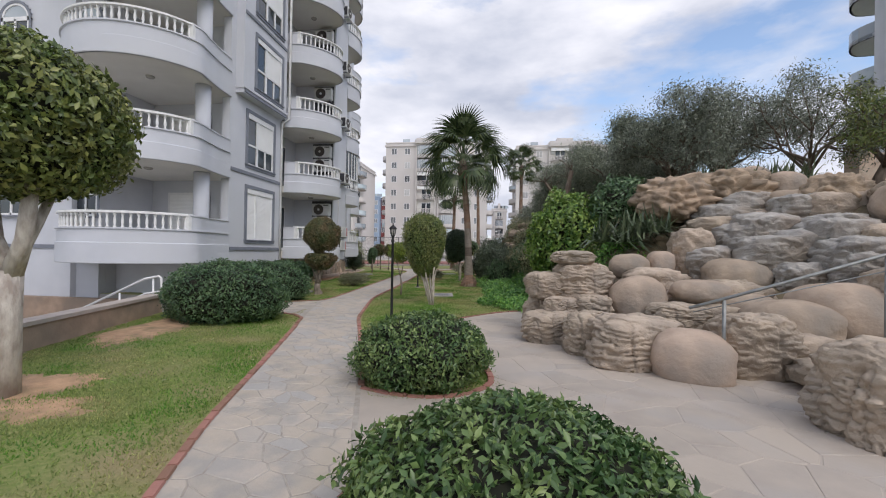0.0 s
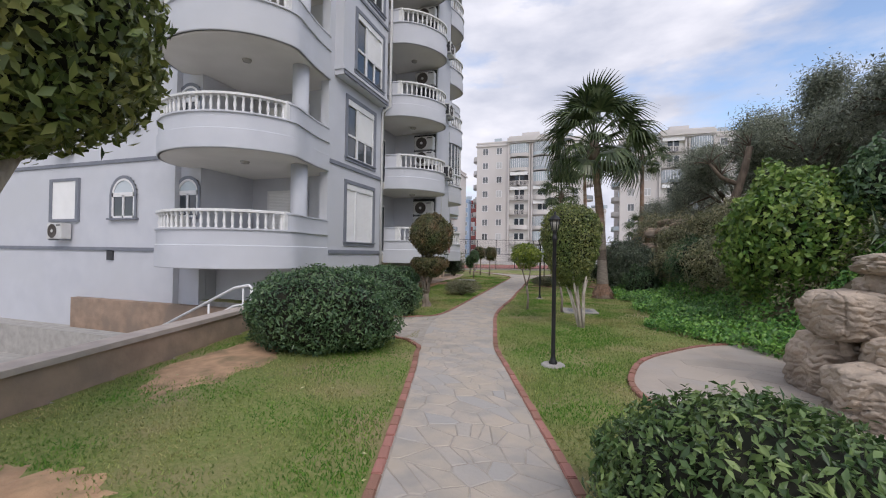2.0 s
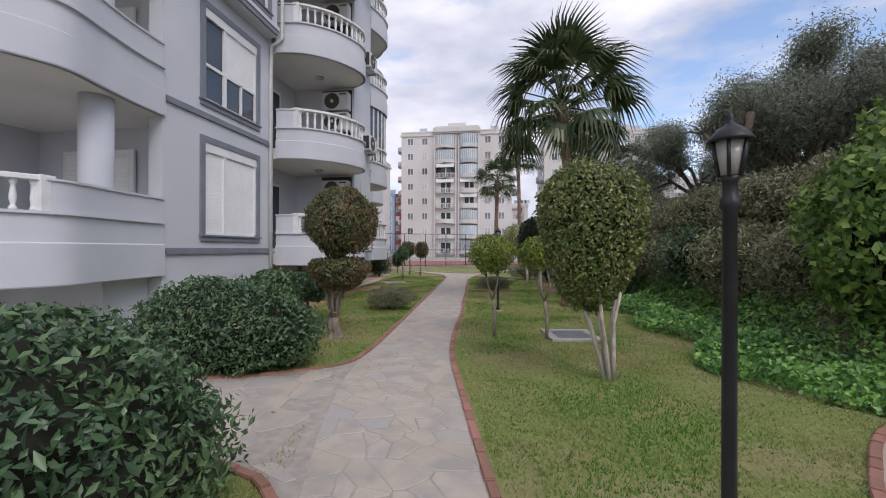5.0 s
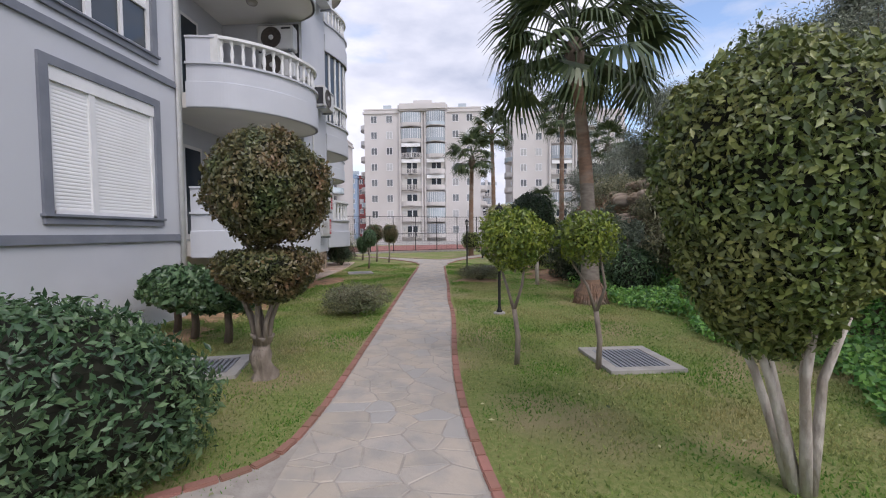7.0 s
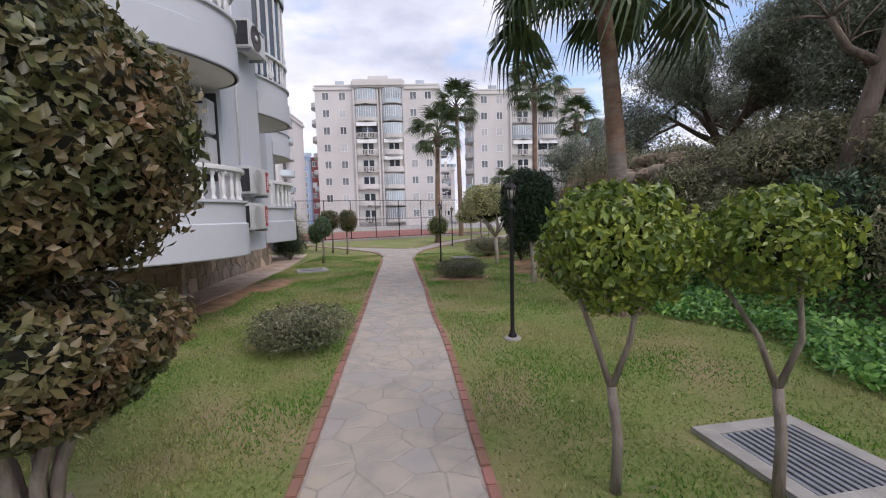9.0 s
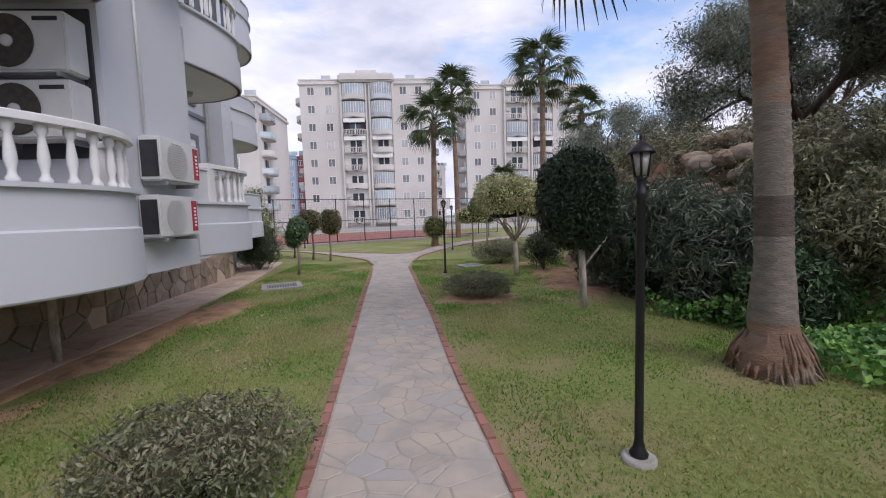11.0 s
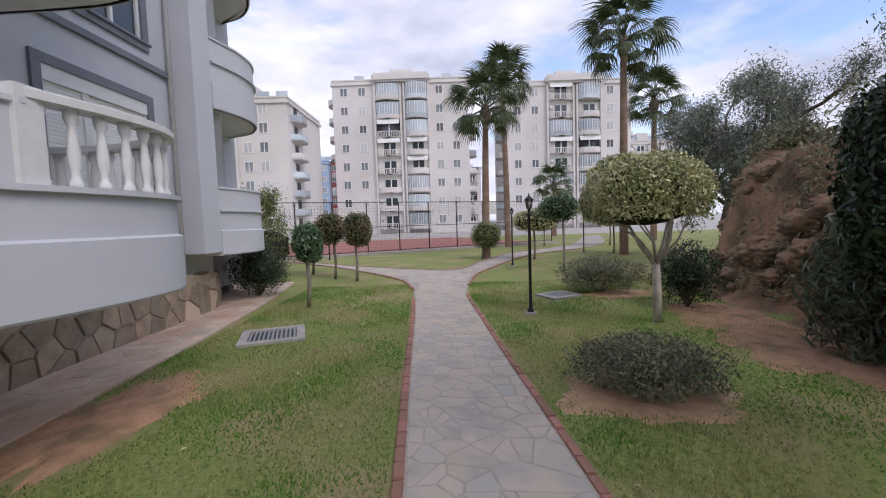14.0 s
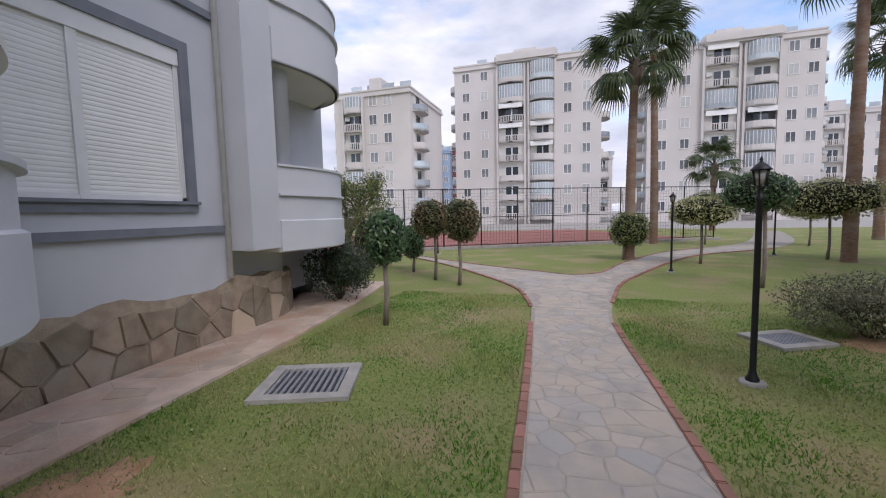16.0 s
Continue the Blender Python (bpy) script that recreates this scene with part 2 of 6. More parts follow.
L_ALOE = leafmat("grey_green_spike", (0.075, 0.11, 0.06), (0.11, 0.145, 0.08), tr=0.05)
L_DRY = leafmat("dry_grey_leaf", (0.34, 0.32, 0.19), (0.20, 0.22, 0.11))
# Near-black for the painted shade deep inside crowns and bushes.
L_CORE = mat("inner_shade", (0.012, 0.016, 0.008), (0.02, 0.02, 0.012), 6, 0.95)



def strata(material, scale, strength):
    """Adds broken horizontal ledges to a stone's relief."""
    nt = material.node_tree
    bump = next(n for n in nt.nodes if n.type == "BUMP")
    mp = next(n for n in nt.nodes if n.type == "MAPPING")
    wave = nt.nodes.new("ShaderNodeTexWave")
    wave.bands_direction = "Z"
    wave.wave_profile = "SAW"
    wave.inputs["Scale"].default_value = scale
    wave.inputs["Distortion"].default_value = 5.0
    wave.inputs["Detail"].default_value = 4
    wave.inputs["Detail Scale"].default_value = 1.6
    nt.links.new(mp.outputs[0], wave.inputs["Vector"])
    b2 = nt.nodes.new("ShaderNodeBump")
    b2.inputs["Strength"].default_value = strength
    b2.inputs["Distance"].default_value = 0.06
    nt.links.new(wave.outputs["Fac"], b2.inputs["Height"])
    nt.links.new(bump.outputs[0], b2.inputs["Normal"])
    nt.links.new(b2.outputs[0], nt.nodes["Principled BSDF"].inputs["Normal"])
    return material


M_ROCKL = strata(mat("layered_rockery_stone", (0.515, 0.42, 0.33), (0.37, 0.30, 0.235), 2.6, 0.9, 0.8, 20, c3=(0.36, 0.305, 0.25), scale3=1.3, vary=0.1), 4.5, 0.6)
M_ROCKC = mat("pitted_rockery_stone", (0.42, 0.32, 0.225), (0.28, 0.215, 0.155), 4, 0.95, 1.0, 18, c3=(0.20, 0.165, 0.125), scale3=1.8, vary=0.12)
strata(M_ROCKG, 4.5, 0.8)
rng = np.random.default_rng(7)


# ---- builders ----
def link(name, me, material, parent=None):
    ob = new(name, me)
    if material and not me.materials:
        me.materials.append(material)
    if parent:
        ob.parent = parent
    return ob


def part(name, bm, material, parent, label=""):
    me = bpy.data.meshes.new(name)
    bm.to_mesh(me)
    bm.free()
    ob = link(name, me, material, parent)
    if label:
        ob["label"] = label
    return ob


def thing(name, loc, label, category, group="", kind="", rz=0.0):
    e = new(name)
    e.matrix_world = pose(*loc, 0, 0, rz)
    return tagged(e, label, category, group, kind)


def single(name, bm, material, label, category, group="", kind="", loc=(0, 0, 0), rz=0.0):
    me = bpy.data.meshes.new(name)
    bm.to_mesh(me)
    bm.free()
    ob = link(name, me, material)
    ob.matrix_world = pose(*loc, 0, 0, rz)
    return tagged(ob, label, category, group, kind)


def box(bm, x0, y0, z0, x1, y1, z1):
    v = [bm.verts.new(p) for p in ((x0, y0, z0), (x1, y0, z0), (x1, y1, z0), (x0, y1, z0), (x0, y0, z1), (x1, y0, z1), (x1, y1, z1), (x0, y1, z1))]
    for f in ((0, 3, 2, 1), (4, 5, 6, 7), (0, 1, 5, 4), (1, 2, 6, 5), (2, 3, 7, 6), (3, 0, 4, 7)):
        bm.faces.new([v[i] for i in f])
    return v


def boxes(*bs):
    bm = bmesh.new()
    for b in bs:
        box(bm, *b)
    return bm


def bevelled(x0, y0, z0, x1, y1, z1, r=0.01):
    bm = boxes((x0, y0, z0, x1, y1, z1))
    bmesh.ops.bevel(bm, geom=bm.edges[:], offset=r, segments=2, affect="EDGES")
    return bm


def lathe(bm, prof, seg=12, at=(0, 0)):
    """Turns a list of (radius, z) about the upright axis."""
    rings = []
    for r, z in prof:
        rings.append([bm.verts.new((at[0] + r * math.cos(2 * math.pi * k / seg), at[1] + r * math.sin(2 * math.pi * k / seg), z)) for k in range(seg)])
    for a, b in zip(rings, rings[1:]):
        for k in range(seg):
            f = bm.faces.new((a[k], a[(k + 1) % seg], b[(k + 1) % seg], b[k]))
            f.smooth = True
    bm.faces.new(rings[0][::-1])
    bm.faces.new(rings[-1])
    return bm


def tube(bm, pts, radii, seg=8):
    """A round limb along points, with a radius at each."""
    rings = []
    pts = [Vector(p) for p in pts]
    for i, p in enumerate(pts):
        d = (pts[min(i + 1, len(pts) - 1)] - pts[max(i - 1, 0)]).normalized()
        side = d.cross(Vector((0.3, 0.95, 0.1))).normalized()
        up = side.cross(d)
        rings.append([bm.verts.new(p + radii[i] * (side * math.cos(2 * math.pi * k / seg) + up * math.sin(2 * math.pi * k / seg))) for k in range(seg)])
    for a, b in zip(rings, rings[1:]):
        for k in range(seg):
            f = bm.faces.new((a[k], a[(k + 1) % seg], b[(k + 1) % seg], b[k]))
            f.smooth = True
    bm.faces.new(rings[0][::-1])
    bm.faces.new(rings[-1])
    return bm


def smooth_line(pts, step=0.25):
    """A Catmull-Rom line through points, cut to even steps."""
    p = np.array([pts[0], *pts, pts[-1]], float)
    out = []
    for i in range(1, len(p) - 2):
        for t in np.linspace(0, 1, 24, endpoint=False):
            a, b, c, d = p[i - 1], p[i], p[i + 1], p[i + 2]
            out.append(0.5 * (2 * b + (c - a) * t + (2 * a - 5 * b + 4 * c - d) * t * t + (3 * b - a - 3 * c + d) * t ** 3))
    out.append(p[-2])
    out = np.array(out)
    s = np.r_[0, np.cumsum(np.linalg.norm(np.diff(out, axis=0), axis=1))]
    n = max(2, int(round(s[-1] / step)))
    q = np.linspace(0, s[-1], n + 1)
    return np.stack([np.interp(q, s, out[:, k]) for k in range(2)], 1)


def normals(line, closed=False):
    line = np.asarray(line)
    d = np.gradient(line, axis=0)
    d /= np.linalg.norm(d, axis=1)[:, None] + 1e-9
    return np.stack([d[:, 1], -d[:, 0]], 1)


def sweep(bm, line, section):
    """Carries a closed section of (out, z) along a plan line; out is to the right of the line."""
    nrm = normals(line)
    rows = [[bm.verts.new((p[0] + n[0] * o, p[1] + n[1] * o, z)) for o, z in section] for p, n in zip(line, nrm)]
    k = len(section)
    for a, b in zip(rows, rows[1:]):
        for i in range(k):
            bm.faces.new((a[i], b[i], b[(i + 1) % k], a[(i + 1) % k]))
    bm.faces.new(rows[0])
    bm.faces.new(rows[-1][::-1])
    return bm


def slab(bm, poly, z0, z1):
    lo = [bm.verts.new((x, y, z0)) for x, y in poly]
    hi = [bm.verts.new((x, y, z1)) for x, y in poly]
    bm.faces.new(lo[::-1])
    bm.faces.new(hi)
    for i in range(len(poly)):
        j = (i + 1) % len(poly)
        bm.faces.new((lo[i], lo[j], hi[j], hi[i]))
    return bm


def leaf_mesh(name, pos, nrm, size, aspect=0.5, droop=0.3, jitter=1.15):
    """Many small folded leaves, each four points, at places with outward directions."""
    n = len(pos)
    out = nrm + rng.normal(0, jitter, (n, 3)) * 0.55
    out /= np.linalg.norm(out, axis=1)[:, None] + 1e-9
    rnd = rng.normal(0, 1, (n, 3))
    along = rnd - out * np.sum(rnd * out, 1)[:, None]
    along /= np.linalg.norm(along, axis=1)[:, None] + 1e-9
    along[:, 2] -= droop
    side = np.cross(out, along)
    side /= np.linalg.norm(side, axis=1)[:, None] + 1e-9
    s = (size * rng.uniform(0.6, 1.3, n))[:, None]
    v = np.empty((n, 4, 3))
    v[:, 0] = pos - along * s * 0.5
    v[:, 1] = pos + side * s * aspect * 0.5 + out * s * 0.1
    v[:, 2] = pos + along * s * 0.5
    v[:, 3] = pos - side * s * aspect * 0.5 + out * s * 0.1
    return raw_mesh(name, v.reshape(-1, 3), np.stack([np.arange(n) * 4, np.arange(n) * 4 + 1, np.arange(n) * 4 + 2, np.arange(n) * 4, np.arange(n) * 4 + 2, np.arange(n) * 4 + 3], 1).reshape(-1, 3))


def raw_mesh(name, verts, tris):
    me = bpy.data.meshes.new(name)
    me.vertices.add(len(verts))
    me.vertices.foreach_set("co", np.asarray(verts, np.float32).ravel())
    me.loops.add(len(tris) * 3)
    me.loops.foreach_set("vertex_index", np.asarray(tris, np.int32).ravel())
    me.polygons.add(len(tris))
    me.polygons.foreach_set("loop_start", np.arange(0, len(tris) * 3, 3, dtype=np.int32))
    me.update(calc_edges=True)
    return me


def ball_points(n, c, r, rough=0.08, flat=-1.0, square=2.0, seed=0.0):
    """Places and outward directions on an uneven rounded body; flat cuts it below that part of its height."""
    d = rng.normal(0, 1, (int(n * 1.6), 3))
    d /= np.linalg.norm(d, axis=1)[:, None]
    d = d[d[:, 2] > flat][:n]
    k = (np.abs(d) ** square).sum(1) ** (-1 / square)
    wob = np.array([noise.noise(Vector(p) * 2.2 + Vector((seed, seed * 2, 0))) + 0.6 * noise.noise(Vector(p) * 5.5 + Vector((0, seed, seed))) for p in d])
    rad = k * (1 + rough * wob)
    return np.array(c) + d * rad[:, None] * np.array(r), d / np.array(r) * min(r)


def core(bm, c, r, rough=0.08, flat=-1.0, square=2.0, seed=0.0, shrink=0.9, sub=3):
    ico = bmesh.ops.create_icosphere(bm, subdivisions=sub, radius=1)["verts"]
    for v in ico:
        d = v.co.normalized()
        d.z = max(d.z, flat)
        k = sum(abs(q) ** square for q in d) ** (-1 / square) if d.length > 1e-6 else 1
        w = 1 + rough * (noise.noise(v.co * 2.2 + Vector((seed, seed * 2, 0))) + 0.6 * noise.noise(v.co * 5.5 + Vector((0, seed, seed))))
        v.co = Vector((c[0] + d.x * k * w * r[0] * shrink, c[1] + d.y * k * w * r[1] * shrink, c[2] + d.z * k * w * r[2] * shrink))
    return bm


def crown(parent, c, r, n, size, leaf, name="crown", egg=0.0, rough=0.1, flat=-1.0, square=2.0, aspect=0.55, depth=0.25, shrink=0.86, sub=3, label=""):
    """A clipped body of leaves round a solid dark heart that paints the shade between them."""
    seed = float(rng.uniform(0, 50))
    pos, nrm = ball_points(n, c, r, rough, flat, square, seed)
    depth += 0.08
    pos = np.array(c) + (pos - np.array(c)) * (1 - depth * rng.uniform(0, 1, len(pos)) ** 2.2 + 0.03 * rng.normal(0, 1, len(pos)))[:, None]
    pos[:, :2] = c[:2] + (pos[:, :2] - c[:2]) * (1 + egg * (pos[:, 2:3] - c[2]) / r[2])
    ob = link(name, leaf_mesh(name, pos, nrm, size, aspect), leaf, parent)
    if label:
        ob["label"] = label
    # Solid heart, coloured dark to stand for shade in the leaf gaps.
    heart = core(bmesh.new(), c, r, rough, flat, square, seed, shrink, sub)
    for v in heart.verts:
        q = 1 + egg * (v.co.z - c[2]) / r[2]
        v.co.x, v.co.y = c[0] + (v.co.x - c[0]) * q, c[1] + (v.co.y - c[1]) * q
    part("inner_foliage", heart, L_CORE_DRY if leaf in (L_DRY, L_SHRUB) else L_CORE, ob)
    return ob


# ---- ground, paths ----
def step(a, b, v):
    t = np.clip((v - a) / (b - a), 0, 1)
    return t * t * (3 - 2 * t)


BANK_Y = (-60, 8, 12.2, 13.6, 17, 20, 24, 27, 30.3, 31.5, 33, 37, 60)
BANK_X = (14, 11, 7.6, 5.3, 5.5, 5.1, 4.6, 4.3, 4.7, 6.0, 9.5, 16, 60)


def wall_x(y):
    return -2.45 - (y - 6.0) * 0.29


def height(x, y):
    xb = np.interp(y, BANK_Y, BANK_X)
    top = np.interp(y, (-60, 10, 24, 27, 30.5, 32, 34, 38), (2.6, 2.8, 2.8, 2.95, 3.0, 2.6, 1.4, 0.0))
    wide = np.interp(y, (-60, 22, 25, 60), (3.8, 3.6, 1.45, 1.2))
    b = top * step(0, 1, (x - xb) / wide) + 0.05 * np.maximum(0, np.minimum(x - xb - 3.4, 40)) * step(36, 30, y)
    d = (x - 5.6) * 0.55 + (y - 8.6) * 0.8
    r = 2.4 * step(0.9, 5.9, d) * step(15.0, 12.5, y) * step(5.6, 8.0, x)
    h = np.maximum(b, r)
    court = (x < wall_x(y) - 0.2) & (y < 13.3) & (y > -20) & (x > -30)
    return np.where(court, -1.15, h)


gx = np.unique(np.r_[-3000, -800, -250, -100, -60, -40, np.arange(-30, -8, 1.0), np.arange(-8, 16, 0.25), np.arange(16, 40, 2.0), 60, 100, 250, 800, 3000])
gy = np.unique(np.r_[-3000, -800, -250, -100, -60, np.arange(-40, -2, 2.0), np.arange(-2, 40, 0.25), np.arange(40, 70, 1.5), 100, 130, 250, 800, 3000])
GX, GY = np.meshgrid(gx, gy, indexing="ij")
GZ = height(GX, GY)
near = (np.abs(GX) < 30) & (GY < 45) & (GY > -10)
GZ = GZ + np.where(near & (GZ > 0.08), 0.22 * np.sin(GX * 2.3 + 1.7 * np.sin(GY * 1.9)) * np.sin(GY * 2.1 + np.sin(GX * 1.3)) * step(0.05, 0.8, GZ), 0)
bm = bmesh.new()
gv = [[bm.verts.new((GX[i, j], GY[i, j], GZ[i, j])) for j in range(len(gy))] for i in range(len(gx))]
for i in range(len(gx) - 1):
    for j in range(len(gy) - 1):
        f = bm.faces.new((gv[i][j], gv[i + 1][j], gv[i + 1][j + 1], gv[i][j + 1]))
        f.smooth = True
        cx, cy, cz = (gx[i] + gx[i + 1]) / 2, (gy[j] + gy[j + 1]) / 2, GZ[i:i + 2, j:j + 2].max()
        if cz > 0.12:
            f.material_index = 1 if cy > 24.5 and cx < 13 else 3
        elif GZ[i:i + 2, j:j + 2].min() < -0.5 or cy > 66:
            f.material_index = 2
ground = single("ground", bm, M_GRASS, "short patchy lawn with a red earth bank", "ground", kind="structure")
ground.data.materials.append(M_REDSOIL)
ground.data.materials.append(M_CONC)
ground.data.materials.append(M_DARKSOIL)

LEFT = smooth_line([(5.6, -6.0), (4.2, -1.5), (2.27, 3.51), (1.83, 4.67), (1.22, 6.63), (0.85, 7.81), (0.42, 9.16), (0.05, 10.2), (-0.42, 11.7), (-0.77, 13.3), (-0.83, 14.85), (-0.96, 17),
                    (-1.09, 19), (-1.2, 20.8), (-1.37, 23.4), (-1.53, 25.8), (-1.67, 28.3), (-1.9, 31.5)], 0.2)
RIGHT = smooth_line([(7.2, -6.0), (5.8, -1.5), (4.2, 2.2), (3.5, 4.0), (2.85, 6.1), (2.46, 7.31), (2.07, 8.4), (1.78, 9.3), (1.34, 10.5), (0.84, 12.8), (0.55, 14.3), (0.39, 16), (0.27, 18.8), (0.1, 20.8),
                     (-0.06, 23.6), (-0.24, 25.9), (-0.4, 28.3), (-0.55, 30.4), (-0.5, 31.5)], 0.2)


def x_left(y):
    return np.interp(y, LEFT[:, 1], LEFT[:, 0])


def x_right(y):
    return np.interp(y, RIGHT[:, 1], RIGHT[:, 0])


def cells(x0, y0, x1, y1, size, jitter=0.42, gap=0.012, skip=0.0):
    """Uneven many-sided stones that fill a rectangle, as lists of corners."""
    nx, ny = max(1, round((x1 - x0) / size)), max(1, round((y1 - y0) / size))
    sx, sy = (x1 - x0) / nx, (y1 - y0) / ny
    keep = rng.uniform(0, 1, (nx, ny)) > skip
    P = np.array([[(x0 + (i + 0.5 + rng.uniform(-jitter, jitter)) * sx, y0 + (j + 0.5 + rng.uniform(-jitter, jitter)) * sy) for j in range(ny)] for i in range(nx)])
    out = []
    for i in range(nx):
        for j in range(ny):
            if not keep[i, j]:
                continue
            c = P[i, j]
            poly = [np.array(q) for q in ((x0, y0), (x1, y0), (x1, y1), (x0, y1))]
            for a in range(max(0, i - 3), min(nx, i + 4)):
                for b in range(max(0, j - 3), min(ny, j + 4)):
                    if (a, b) == (i, j) or not keep[a, b]:
                        continue
                    q = P[a, b]
                    n = (q - c) / (np.linalg.norm(q - c) + 1e-9)
                    lim = np.dot((q + c) / 2 - c, n) - gap / 2
                    res = []
                    for k in range(len(poly)):
                        u, v = poly[k], poly[(k + 1) % len(poly)]
                        du, dv = np.dot(u - c, n) - lim, np.dot(v - c, n) - lim
                        if du <= 0:
                            res.append(u)
                        if du * dv < 0:
                            res.append(u + (v - u) * du / (du - dv))
                    poly = res
                    if len(poly) < 3:
                        break
                if len(poly) < 3:
                    break
            if len(poly) >= 3:
                out.append((c, poly))
    return out


def stone_bm(bm, poly, z0, z1):
    """A flat stone with a small chamfer round its top."""
    c = np.mean(poly, axis=0)
    lo = [bm.verts.new((*p, z0)) for p in poly]
    mid = [bm.verts.new((*p, z1 - 0.006)) for p in poly]
    hi = [bm.verts.new((*(p + (c - p) * min(0.4, 0.01 / (np.linalg.norm(c - p) + 1e-6))), z1)) for p in poly]
    n = len(poly)
    for a, b in ((lo, mid), (mid, hi)):
        for k in range(n):
            bm.faces.new((a[k], a[(k + 1) % n], b[(k + 1) % n], b[k]))
    bm.faces.new(hi)


def inside(p, poly):
    x, y = p
    hit = False
    for (xa, ya), (xb, yb) in zip(poly, np.roll(poly, -1, axis=0)):
        if (ya > y) != (yb > y) and x < (xb - xa) * (y - ya) / (yb - ya) + xa:
            hit = not hit
    return hit


ys = np.arange(-6, 31.41, 0.2)
bm = slab(bmesh.new(), [(x_left(y), y) for y in ys] + [(x_right(y), y) for y in ys[::-1]], -0.05, 0.018)
path = single("garden_path", bm, M_JOINT, "crazy-paved grey flagstone garden path with mortar joints", "path", kind="structure")
plaza_edge = smooth_line([(2.95, 5.78), (3.15, 5.68), (3.45, 5.6), (3.85, 5.6), (4.25, 5.8), (4.46, 6.2), (4.4, 6.85), (4.12, 7.5), (3.75, 8.1), (3.34, 8.9), (3.27, 9.5), (3.35, 10.0), (3.6, 10.8), (4.24, 11.7), (5.0, 12.45), (6.6, 13.2)], 0.2)
plaza_poly = np.r_[RIGHT[RIGHT[:, 1] < 5.7], plaza_edge, [(8.5, 12), (12, 9), (12, -6)]]
plaza = single("plaza", slab(bmesh.new(), plaza_poly, -0.05, 0.016), M_PLAZA, "pale beige stone-paved plaza in front of the rockery", "paving", kind="structure")
fork_low = smooth_line([(-1.9, 31.4), (-2.1, 32.3), (-2.75, 33.9), (-5.3, 37.3), (-8.0, 40.1), (-13, 45), (-20, 52)], 0.3)
fork_in = smooth_line([(-21, 53.5), (-14, 46.6), (-8.6, 41.3), (-4.6, 37.8), (-1.7, 35.9), (-0.95, 35.6), (-0.3, 36.3), (0.6, 38.8), (2.6, 42.6), (6.2, 46.4), (8.6, 51), (12, 60)], 0.3)
fork_up = smooth_line([(13.6, 60), (10.2, 50), (7.2, 44.7), (3.2, 41), (0.35, 35.3), (-0.32, 32.8), (-0.5, 31.4)], 0.3)
fork = single("path_fork", slab(bmesh.new(), np.r_[fork_low, fork_in, fork_up], -0.05, 0.018), M_JOINT, "forking stretch of the flagstone garden path", "path", kind="structure")
side_poly = np.array([(0.05, 10.25), (-0.18, 10.48), (-0.5, 10.75), (-2.0, 11.0), (-4.9, 11.1), (-4.9, 12.5), (-2.84, 12.66), (-2.03, 12.8), (-1.28, 13.25), (-0.9, 13.62), (-0.77, 14.0), (-0.69, 13.0), (-0.45, 11.9)])
side = single("side_path", slab(bmesh.new(), side_poly, -0.05, 0.014), M_JOINT, "side path of flagstones between rounded bushes", "path", kind="structure")


# ---- apartment building ----
Z0, STOREY, FLOORS = 1.22, 2.97, 9
building = thing("apartment_building", (-5.2, 15, 0), "white rendered apartment building with rounded balconies and grey trim", "building")
BASE = building.matrix_world.inverted()


def bpart(name, bm, material, parent=None, label=""):
    """A part of the building, given in world metres."""
    ob = part(name, bm, material, parent or building, label)
    ob.matrix_parent_inverse = BASE if not parent else Matrix.Identity(4)
    return ob


def bwalls(*bs):
    for b in bs:
        bpart("wall", boxes(b), M_WALL)


def pierced(bm, x0, x1, ys, zs, gaps):
    """A connected slab across x, cut into rows and columns; gaps are the (column, row) cells left open."""
    vs = {}

    def vert(x, y, z):
        k = (round(x, 4), round(y, 4), round(z, 4))
        if k not in vs:
            vs[k] = bm.verts.new((x, y, z))
        return vs[k]
    solid = {(i, j) for i in range(len(ys) - 1) for j in range(len(zs) - 1)} - set(gaps)
    for i, j in solid:
        ya, yb, za, zb = ys[i], ys[i + 1], zs[j], zs[j + 1]
        bm.faces.new([vert(x1, y, z) for y, z in ((ya, za), (yb, za), (yb, zb), (ya, zb))])
        bm.faces.new([vert(x0, y, z) for y, z in ((ya, za), (ya, zb), (yb, zb), (yb, za))])
        for di, dj, a, b in ((-1, 0, (ya, za), (ya, zb)), (1, 0, (yb, zb), (yb, za)), (0, -1, (yb, za), (ya, za)), (0, 1, (ya, zb), (yb, zb))):
            if (i + di, j + dj) not in solid:
                bm.faces.new([vert(x0, *a), vert(x1, *a), vert(x1, *b), vert(x0, *b)])
    bmesh.ops.recalc_face_normals(bm, faces=bm.faces[:])
    return bm


def wall_x_plane(bm, x0, x1, y0, y1, z0, z1, holes=()):
    """A wall that stands along y, with openings (y0, y1, z0, z1) that go through it, one above the other."""
    zs = [z0] + [z for h in holes for z in h[2:]] + [z1]
    pierced(bm, x0, x1, [y0, holes[0][0], holes[0][1], y1], zs, {(1, 1 + 2 * k) for k in range(len(holes))})


def shutter(bm, x, y0, y1, z0, z1, pitch=0.052):
    n = int((z1 - z0) / pitch)
    prof = []
    for k in range(n):
        a = z0 + (z1 - z0) * k / n
        b = z0 + (z1 - z0) * (k + 1) / n
        prof += [(0.0, a), (0.005, a + (b - a) * 0.2), (0.006, a + (b - a) * 0.6), (0.002, b - 0.003)]
    rows = [[bm.verts.new((x + o, y, z)) for y in (y0, y1)] for o, z in prof]
    for a, b in zip(rows, rows[1:]):
        bm.faces.new((a[0], a[1], b[1], b[0]))


